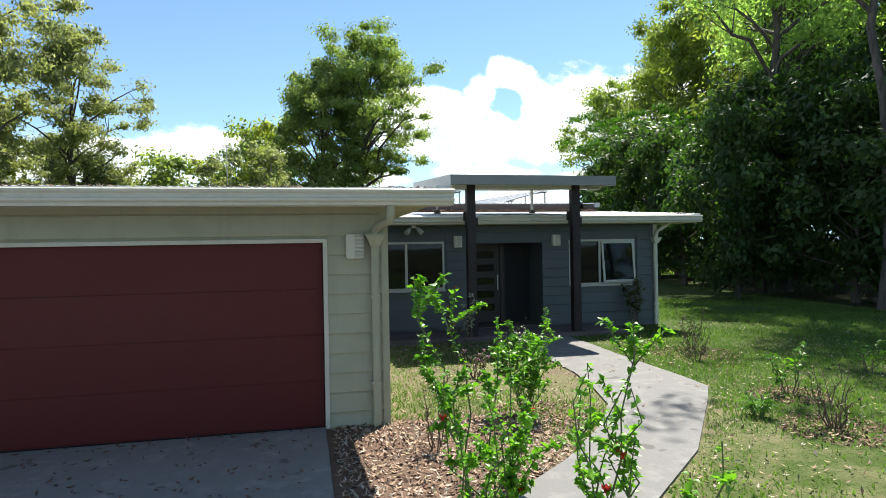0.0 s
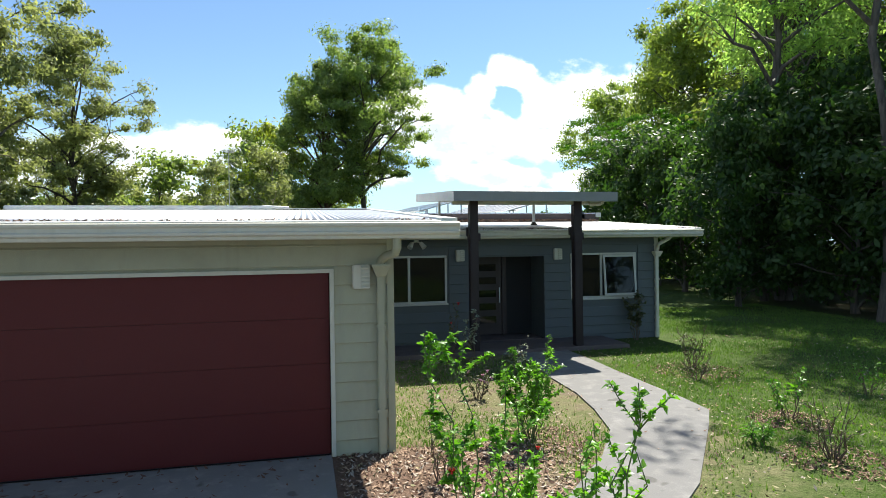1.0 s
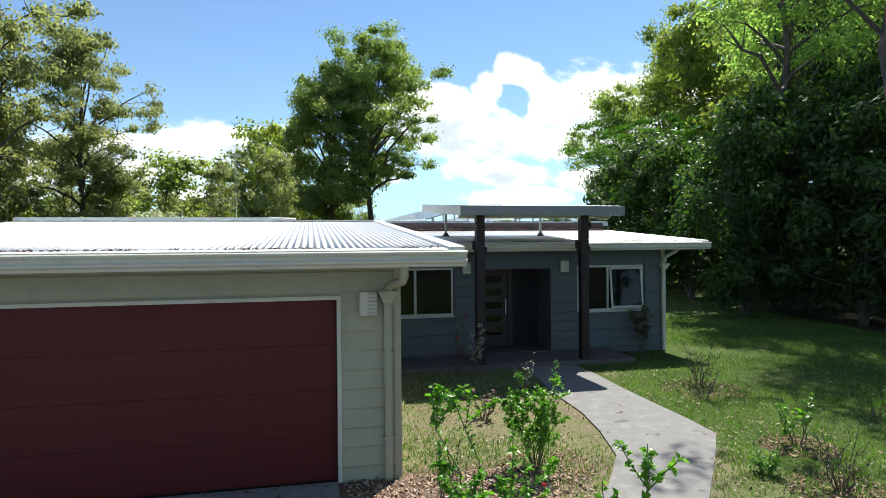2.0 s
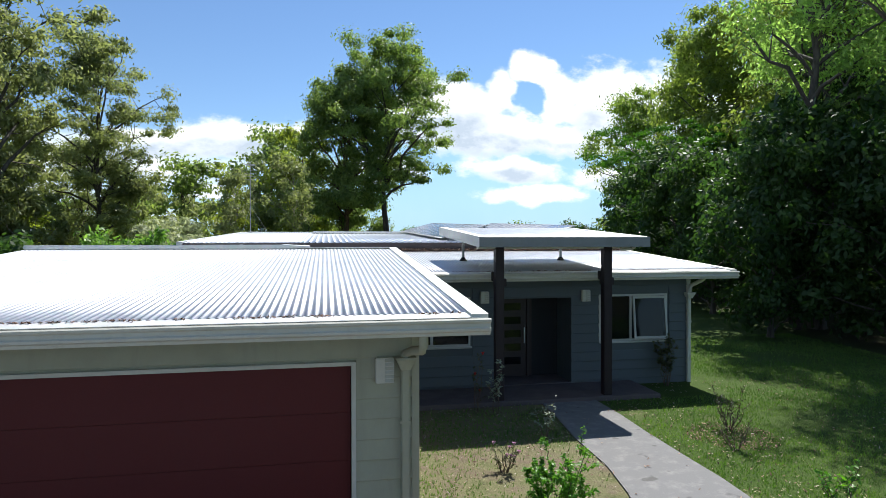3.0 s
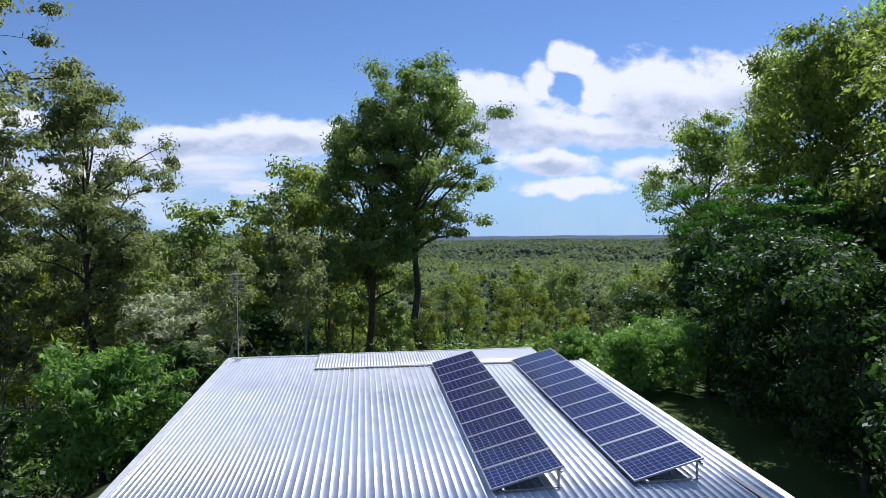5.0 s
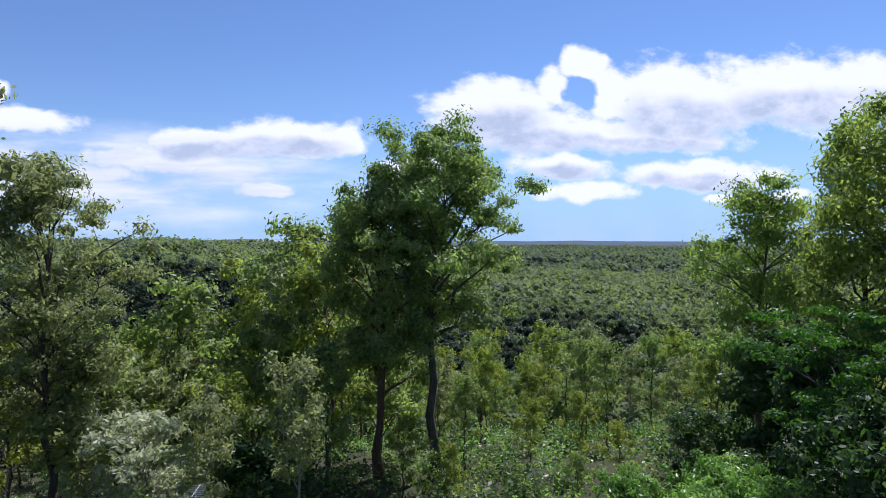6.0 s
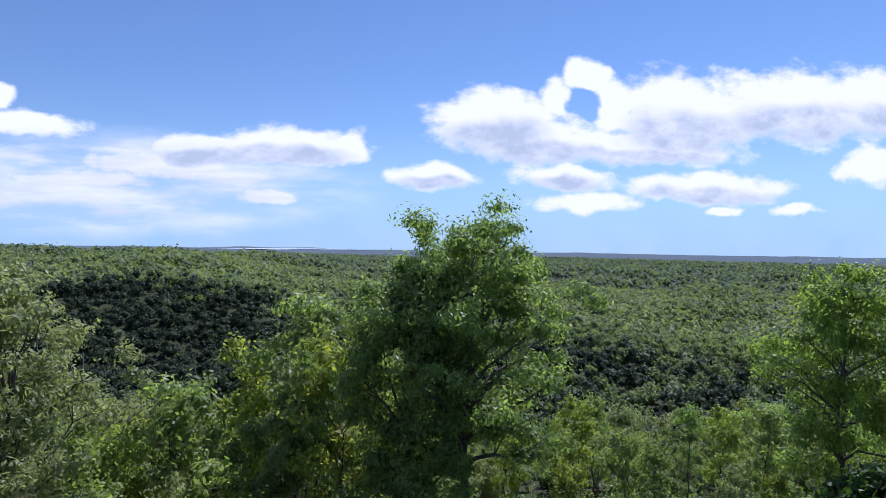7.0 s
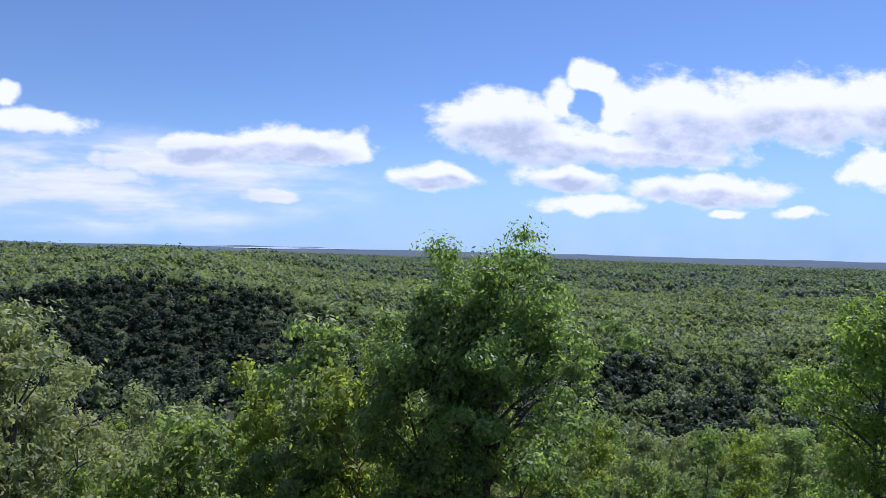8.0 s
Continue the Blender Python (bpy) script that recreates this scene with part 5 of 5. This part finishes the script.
def scrub(name, label, n, seed):
    """Low bushes on the slope behind the house."""
    rng = np.random.default_rng(seed)
    y = 29 + 75 * rng.uniform(0, 1, n) ** 1.2
    x = rng.uniform(-0.65, 0.95, n) * (y + 8)
    ok = (x < 10 + (y - 29) * 0.9) & ~((x > -8) & (y < 30.5))
    x, y = x[ok], y[ok]
    n, per = len(x), 100
    R = rng.uniform(0.7, 2.6, n)
    dirs = rng.normal(size=(n, per, 3))
    dirs /= np.linalg.norm(dirs, axis=2)[:, :, None]
    dirs[:, :, 2] = np.abs(dirs[:, :, 2])
    pts = np.stack([x, y, land(x, y)], 1)[:, None] + dirs * (R[:, None] * rng.uniform(0.5, 1.1, (n, per)))[:, :, None] * np.array((1, 1, 1.5))
    v, f = leaf_fan(rng, pts.reshape(-1, 3), 0.34, 0.17, 0.2, dirs.reshape(-1, 3), 0.6)
    me = raw_mesh(name, v, f)
    for m in (L_DENSE, L_MANGO, L_GUM):
        me.materials.append(m)
    me.polygons.foreach_set("material_index", np.repeat(rng.integers(0, 3, n), per).astype(np.int32))
    tagged(part(name, me, None), label, "scrub", kind="stuff")


scrub("undergrowth", "tangled green undergrowth below the slope trees", 950, 301)


def hills():
    """Low hills and plain with haze painted in as blue, and a pale sheet of water at the edge of the sky."""
    m, t = material("hazed_hill")
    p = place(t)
    # blue-grey base colour stands in for haze
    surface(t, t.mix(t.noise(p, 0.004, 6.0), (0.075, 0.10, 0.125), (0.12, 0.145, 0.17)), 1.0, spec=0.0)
    s = np.linspace(-0.9, 1.2, 240)
    for name, dist, hts, lab in (("far_plain", 4750, lambda a: 6 + 2.0 * np.sin(a * 23) + 1.5 * np.sin(a * 61), "band of distant plain with haze blue in its colour"),
                                 ("far_hills", 4600, lambda a: 26 * np.exp(-((a + 0.17) / 0.16) ** 2) * (0.8 + 0.2 * np.sin(a * 50)) + 22 * np.exp(-((a + 0.62) / 0.2) ** 2) - 4, "low hills on the horizon with haze painted in blue")):
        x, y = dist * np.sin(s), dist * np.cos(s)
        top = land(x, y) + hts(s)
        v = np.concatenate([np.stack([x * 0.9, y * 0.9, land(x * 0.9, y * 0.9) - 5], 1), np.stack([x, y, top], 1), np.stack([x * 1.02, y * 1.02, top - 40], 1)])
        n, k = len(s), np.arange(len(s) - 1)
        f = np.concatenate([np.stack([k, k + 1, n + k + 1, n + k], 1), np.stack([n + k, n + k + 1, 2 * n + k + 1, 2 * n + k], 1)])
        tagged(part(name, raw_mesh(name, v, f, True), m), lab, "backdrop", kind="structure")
    s = np.linspace(-0.9, 1.2, 120)
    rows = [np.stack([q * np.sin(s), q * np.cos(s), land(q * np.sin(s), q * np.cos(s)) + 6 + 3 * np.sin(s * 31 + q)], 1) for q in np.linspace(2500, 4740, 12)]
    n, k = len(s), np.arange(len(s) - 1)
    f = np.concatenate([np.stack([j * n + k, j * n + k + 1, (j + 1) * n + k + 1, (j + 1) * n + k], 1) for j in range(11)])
    tagged(part("far_plain_sheet", raw_mesh("far_plain_sheet", np.concatenate(rows), f, True), m), "wooded plain running to the horizon, tinted with haze blue", "backdrop", kind="structure")
    m, t = material("lake_water")
    surface(t, (0.45, 0.52, 0.60), 0.25)
    bm = bmesh.new()
    ring = [bm.verts.new((3900 * math.sin(a) * q, 3900 * math.cos(a) * q, float(land(3900 * math.sin(a) * q, 3900 * math.cos(a) * q)) + 9.6)) for q, aa in ((1.0, np.linspace(-0.26, 0.0, 14)), (1.1, np.linspace(-0.02, -0.24, 14))) for a in aa]
    bm.faces.new(ring)
    tagged(part("water", bm, m), "pale strip of distant water", "lake", kind="structure")


hills()

# ---- garden ----
def blade(rng, pts, axes, length, width):
    """Broad leaves folded along the midrib: six corners each."""
    n = len(pts)
    a = axes / np.linalg.norm(axes, axis=1)[:, None]
    side = np.cross(a, rng.normal(size=(n, 3)) * 0.5 + np.array((0, 0, 1.0)))
    side /= np.linalg.norm(side, axis=1)[:, None] + 1e-9
    up = np.cross(side, a)
    L = (length * rng.uniform(0.55, 1.2, n))[:, None]
    W = (width * rng.uniform(0.7, 1.2, n))[:, None]
    base, tip, mid = pts, pts + a * L - up * L * 0.15, pts + a * L * 0.45
    l, r = mid + side * W / 2 + up * W * 0.2, mid - side * W / 2 + up * W * 0.2
    v = np.stack([base, l, tip, r, mid], 1).reshape(-1, 3)
    k = np.arange(n)[:, None] * 5
    f = np.concatenate([k + np.array([[0, 4, 1]]), k + np.array([[4, 2, 1]]), k + np.array([[0, 3, 4]]), k + np.array([[4, 3, 2]])])
    return v, f


def shrub(name, label, x, y, seed, height, spread, stems, leaves, size, foliage, bark, low=0.25, flowers=(), group="garden shrubs", lean=(0, 0), dense_top=0.7, turn=0.0):
    """A garden shrub: thin stems from one root with side shoots, leaves along them, and flowers."""
    rng = np.random.default_rng(seed)
    ob = thing(name, (x, y, 0), label, "shrub", group)
    lines = []
    for i in range(stems):
        az = turn + i * 2.4 + rng.uniform(-0.4, 0.4)
        h = height * (1.0 if i == 0 else rng.uniform(0.55, 0.97))
        end = np.array((x + lean[0] + math.cos(az) * spread * rng.uniform(0.4, 1), y + lean[1] + math.sin(az) * spread * rng.uniform(0.4, 1), h))
        stem = bent(rng, np.array((x + math.cos(az) * 0.04, y + math.sin(az) * 0.04, -0.02)), end, 0.05, 0.008, 0.003, 6)
        lines.append(stem)
        for _ in range(3):
            k = rng.integers(2, 6)
            d = rng.normal(size=3)
            d[2] = abs(d[2]) + 0.5
            e = stem[k][0] + d / np.linalg.norm(d) * height * rng.uniform(0.08, 0.2)
            lines.append(bent(rng, stem[k][0], e, 0.03, 0.005, 0.003, 2))
    part("stem", tubes("stem", lines, 5), bark, ob)
    pts, axes = [], []
    per = max(1, leaves // len(lines))
    for line in lines:
        q = np.array([p for p, _ in line])
        for _ in range(per if len(q) < 5 else int(per * 1.6)):
            s = low + (1 - low) * rng.uniform() ** dense_top
            k = s * (len(q) - 1)
            i = min(int(k), len(q) - 2)
            p = q[i] + (q[i + 1] - q[i]) * (k - i)
            if p[2] < 0.05:
                continue
            d = rng.normal(size=3)
            d[2] = d[2] * 0.5 + rng.uniform(-0.2, 0.5)
            pts.append(p), axes.append(d)
    v, f = blade(rng, np.array(pts), np.array(axes), size[0], size[1])
    part("foliage", raw_mesh("foliage", v, f), foliage, ob)
    for k, (mat, r) in enumerate(flowers):
        line = lines[(k * 5) % len(lines)]
        p = line[len(line) // 2][0] if height > 0.9 and group == 'garden shrubs' and name != 'rose_bush' else line[-1][0]
        bm = bmesh.new()
        for j in range(6):
            a = j * math.pi / 3
            m = Matrix.Translation(p) @ Matrix.Rotation(a, 4, "Z") @ Matrix.Rotation(radians(-35), 4, "Y")
            vs = [bm.verts.new(m @ Vector(c)) for c in ((0, 0, 0), (r * 0.6, r * 0.35, 0.1 * r), (r, 0, 0.25 * r), (r * 0.6, -r * 0.35, 0.1 * r))]
            bm.faces.new(vs)
        bmesh.ops.create_icosphere(bm, subdivisions=1, radius=r * 0.3, matrix=Matrix.Translation(p))
        part("flower", bm, mat, ob, "open flower head")
    return ob


M_BLOOM = plain("red_petal", (0.55, 0.02, 0.015), 0.5)
M_PINK = plain("pink_petal", (0.55, 0.30, 0.42), 0.6)
M_STEM = plain("green_stem", (0.10, 0.13, 0.05), 0.6)
M_TWIG = plain("brown_twig", (0.13, 0.09, 0.065), 0.8)
L_SILVER = leaf_material("silver_leaf", (0.22, 0.25, 0.20), (0.42, 0.45, 0.38), (1.1, 1.2, 0.9))
L_DULL = leaf_material("dull_leaf", (0.05, 0.06, 0.03), (0.13, 0.13, 0.065), (1.2, 1.3, 0.8))

shrub("hibiscus_bush", "tall lanky hibiscus with fresh green leaves in the mulched bed", 0.2, -3.5, 1, 1.88, 0.36, 10, 2100, (0.055, 0.033), L_SHRUB, M_STEM, 0.2, [(M_BLOOM, 0.04)] * 2, lean=(-0.12, 0.0), turn=3.0)
shrub("hibiscus_bush", "leggy hibiscus with two long leafy wands beside the path", 0.60, -4.2, 2, 1.66, 0.24, 7, 800, (0.055, 0.038), L_SHRUB, M_STEM, 0.15, [(M_BLOOM, 0.045)] * 3, lean=(0.08, 0.05))
shrub("hibiscus_bush", "low hibiscus with a red flower at the path's edge", 0.48, -4.95, 3, 1.25, 0.26, 6, 430, (0.055, 0.038), L_SHRUB, M_STEM, 0.1, [(M_BLOOM, 0.05)] * 2, lean=(0.12, 0.0))
shrub("leafy_shrub", "rounded leafy green shrub in the court bed", 1.72, -0.1, 4, 1.3, 0.5, 16, 3000, (0.062, 0.032), L_SHRUB, M_STEM, 0.2)
shrub("leafy_shrub", "small sparse green shrub in the mulched bed", 0.75, -2.2, 5, 0.62, 0.3, 6, 130, (0.08, 0.05), L_SHRUB, M_STEM, 0.2, [(M_BLOOM, 0.035)])
shrub("lavender_bush", "low mounded shrub with pale pink flower heads", 1.68, 2.1, 6, 0.42, 0.24, 10, 320, (0.05, 0.02), L_DULL, M_TWIG, 0.1, [(M_PINK, 0.05)] * 8)
shrub("silver_shrub", "spindly shrub with silvery leaves near the porch", 2.88, 3.6, 7, 0.72, 0.22, 4, 110, (0.08, 0.04), L_SILVER, M_TWIG, 0.3)
shrub("rose_bush", "thin rose with a dark pink flower spike before the porch", 2.05, 5.4, 8, 1.2, 0.14, 4, 110, (0.06, 0.04), L_DULL, M_TWIG, 0.2, [(M_BLOOM, 0.06), (M_BLOOM, 0.05), (M_BLOOM, 0.05)])
shrub("silver_shrub", "upright silvery shrub before the porch post", 2.42, 5.2, 9, 1.12, 0.16, 5, 150, (0.08, 0.05), L_SILVER, M_TWIG, 0.3)
shrub("wall_shrub", "dark leafy shrub against the front wall below the window", 7.15, 6.75, 10, 1.25, 0.30, 8, 420, (0.09, 0.06), L_DULL, M_TWIG, 0.15)
shrub("dry_shrub", "brown twiggy shrub with few leaves on bare soil", 6.35, 3.3, 11, 0.85, 0.42, 12, 260, (0.05, 0.025), L_DULL, M_TWIG, 0.2)
shrub("dry_shrub", "brown twiggy shrub beside the path", 5.75, 2.3, 12, 0.5, 0.3, 7, 120, (0.05, 0.025), L_DULL, M_TWIG, 0.2)
shrub("young_shrub", "young green shrub in a ring of mulch on the lawn", 5.45, -0.15, 13, 0.75, 0.36, 7, 170, (0.075, 0.045), L_SHRUB, M_TWIG, 0.35)
shrub("dry_shrub", "low twiggy dark shrub in a mulch ring on the lawn", 4.72, -1.6, 14, 0.75, 0.36, 12, 150, (0.05, 0.022), L_DULL, M_TWIG, 0.25)
shrub("thin_weed", "thin dark weed standing in the mulched bed", 0.35, -1.1, 15, 0.75, 0.16, 6, 170, (0.05, 0.016), L_DULL, M_TWIG, 0.2)
shrub("grass_tuft", "bright green strappy tuft in the lawn", 4.3, -0.95, 16, 0.28, 0.16, 12, 160, (0.16, 0.02), L_SHRUB, M_STEM, 0.0)
shrub("wall_shrub", "low dry shrub at the foot of the front wall", 0.35, 6.7, 17, 0.5, 0.3, 9, 220, (0.06, 0.03), L_DULL, M_TWIG, 0.1)
shrub("dry_shrub", "small leggy shrub further out on the lawn", 7.7, 0.7, 18, 0.55, 0.3, 6, 110, (0.07, 0.04), L_SHRUB, M_TWIG, 0.3)


def on_path(x, y):
    """Whether a place lies on the paving."""
    ys = np.array([q[1] for q in PATH_L][::-1])
    l = np.interp(y, ys, np.array([q[0] for q in PATH_L][::-1]))
    r = np.interp(y, np.array([q[1] for q in PATH_R][::-1]), np.array([q[0] for q in PATH_R][::-1]))
    return (x > l - 0.03) & (x < r + 0.03) & (y > -4.7) & (y < 5.8) | (x < -0.66) & (y < 0.1)


def chips(name, label, x, y, z, size, mats, seed, lift=0.012, tilt=0.5, kind="stuff"):
    """Fallen leaves and bark chips lying about, all in one mesh."""
    rng = np.random.default_rng(seed)
    n = len(x)
    pts = np.stack([x, y, z + lift * rng.uniform(0.3, 1.6, n)], 1)
    nor = rng.normal(size=(n, 3)) * tilt + np.array((0, 0, 1.0))
    nor /= np.linalg.norm(nor, axis=1)[:, None]
    a = np.cross(nor, rng.normal(size=(n, 3)))
    a /= np.linalg.norm(a, axis=1)[:, None]
    b = np.cross(nor, a)
    L, W = (size * rng.uniform(0.5, 1.4, n))[:, None], (size * 0.36 * rng.uniform(0.6, 1.3, n))[:, None]
    curl = nor * L * 0.12
    v = np.stack([pts - a * L / 2 + curl, pts + b * W / 2, pts + a * L / 2 + curl, pts - b * W / 2], 1).reshape(-1, 3)
    me = raw_mesh(name, v, np.arange(n * 4).reshape(-1, 4))
    for m in mats:
        me.materials.append(m)
    me.polygons.foreach_set("material_index", rng.integers(0, len(mats), n).astype(np.int32))
    return tagged(part(name, me, None), label, "leaf litter", kind=kind)


M_CHIP1 = plain("tan_chip", (0.34, 0.23, 0.16), 0.9)
M_CHIP2 = plain("brown_chip", (0.14, 0.075, 0.05), 0.9)
M_CHIP3 = plain("grey_chip", (0.40, 0.34, 0.28), 0.9)
M_STRAW = plain("straw", (0.30, 0.27, 0.15), 0.9)
rng = np.random.default_rng(77)
x, y = rng.uniform(-0.7, 2.2, 9000), rng.uniform(-6.5, 0.0, 9000)
ok = ~on_path(x, y) & (x + 0.5 * np.sin(y * 2.1) < 1.7)
chips("mulch", "dry leaf and bark mulch in the bed by the driveway", x[ok], y[ok], 0.0, 0.07, (M_CHIP1, M_CHIP2, M_CHIP3, M_CHIP1), 1)
x, y = rng.uniform(-0.6, 12.0, 9000), rng.uniform(-5.0, 7.0, 9000)
ok = ~on_path(x, y) & ~((y > 5.7) & (x > 0.6) & (x < 6.4)) & (rng.uniform(size=9000) < np.where(x < 6.5, 0.9, 0.3))
chips("fallen_leaf_scatter", "dry leaves scattered over the lawn", x[ok], y[ok], 0.015, 0.06, (M_CHIP1, M_CHIP2, M_STRAW, M_STRAW, M_CHIP3), 2)
for k, (cx, cy, rr) in enumerate(((5.42, -0.2, 0.5), (4.75, -1.65, 0.62), (1.85, -0.1, 0.6), (6.2, 3.0, 0.8))):
    a, d = rng.uniform(0, 6.28, 700), rr * np.sqrt(rng.uniform(0, 1, 700))
    chips("mulch_ring", "ring of brown mulch round a small shrub", cx + d * np.cos(a), cy + d * np.sin(a), 0.0, 0.06, (M_CHIP2, M_CHIP1, M_CHIP2), 10 + k)
x, y = rng.uniform(-5.4, -0.8, 240), -0.1 - 2.3 * rng.uniform(0, 1, 240) ** 1.5
chips("driveway_leaf_scatter", "a few dark leaves on the driveway", x, y, 0.022, 0.08, (M_CHIP2,), 3, 0.006, 0.2)
x = rng.uniform(3.0, 5.0, 50)
y = rng.uniform(-1.0, 5.4, 50)
ok = on_path(x, y)
chips("path_leaf_scatter", "a few dark leaves on the path", x[ok], y[ok], 0.027, 0.07, (M_CHIP2, M_CHIP1), 4, 0.006, 0.2)
x = rng.uniform(-4.1, 8.8, 3600)
y = 12.17 - np.abs(rng.normal(size=3600)) * 0.13
chips("roof_leaf_drift", "reddish leaf drift along the step in the roof", x, y, low_z(y) + 0.02, 0.075, (M_LITTER, M_CHIP2, M_CHIP1), 5, 0.05, 0.7)
for k, (x0, x1, y0, fz) in enumerate(((-6.9, 0.45, -0.43, gar_z), (0.75, 8.7, 6.75, low_z))):
    x = rng.uniform(x0, x1, 520)
    x = x[np.sin(x * 3.1 + np.sin(x * 7)) > -0.35]
    y = y0 - np.abs(rng.normal(size=len(x))) * 0.03 + 0.02
    chips("gutter_leaf_drift", "dead leaves caught along the roof edge", x, y, fz(y) + 0.008, 0.055, (M_CHIP2, M_LITTER, M_BARK), 6 + k, 0.008, 0.35)


def grass(n, seed):
    """Short grass standing on the lawn."""
    rng = np.random.default_rng(seed)
    d = rng.uniform(0, 1, n) ** 1.2
    x, y = rng.uniform(-0.4, 17, n), -5.5 + 19 * d
    patch = np.sin(x * 1.3 + np.sin(y * 0.9) * 1.5) + np.sin(y * 1.7 + x * 0.6) + rng.normal(size=n) * 0.8
    ok = ~on_path(x, y) & (patch > np.where(x < 4, 0.1, -0.9)) & ~((y > 5.7) & (x < 8.2) & (x > -0.2)) & ~((x < 1.6) & (y < 0.0)) & (x < 15 + y * 0.1)
    x, y = x[ok], y[ok]
    n = len(x)
    h = rng.uniform(0.02, 0.055, n)[:, None]
    base = np.stack([x, y, np.zeros(n)], 1)
    a = rng.uniform(0, 6.28, n)
    side = np.stack([np.cos(a), np.sin(a), np.zeros(n)], 1) * 0.009
    tip = base + h * (np.array((0, 0, 1.0)) + rng.normal(size=(n, 3)) * 0.45)
    v = np.stack([base - side, base + side, tip], 1).reshape(-1, 3)
    tagged(part("grass", raw_mesh("grass", v, np.arange(n * 3).reshape(-1, 3)), L_GRASS), "short patchy lawn grass", "grass", kind="stuff")


grass(230000, 8)
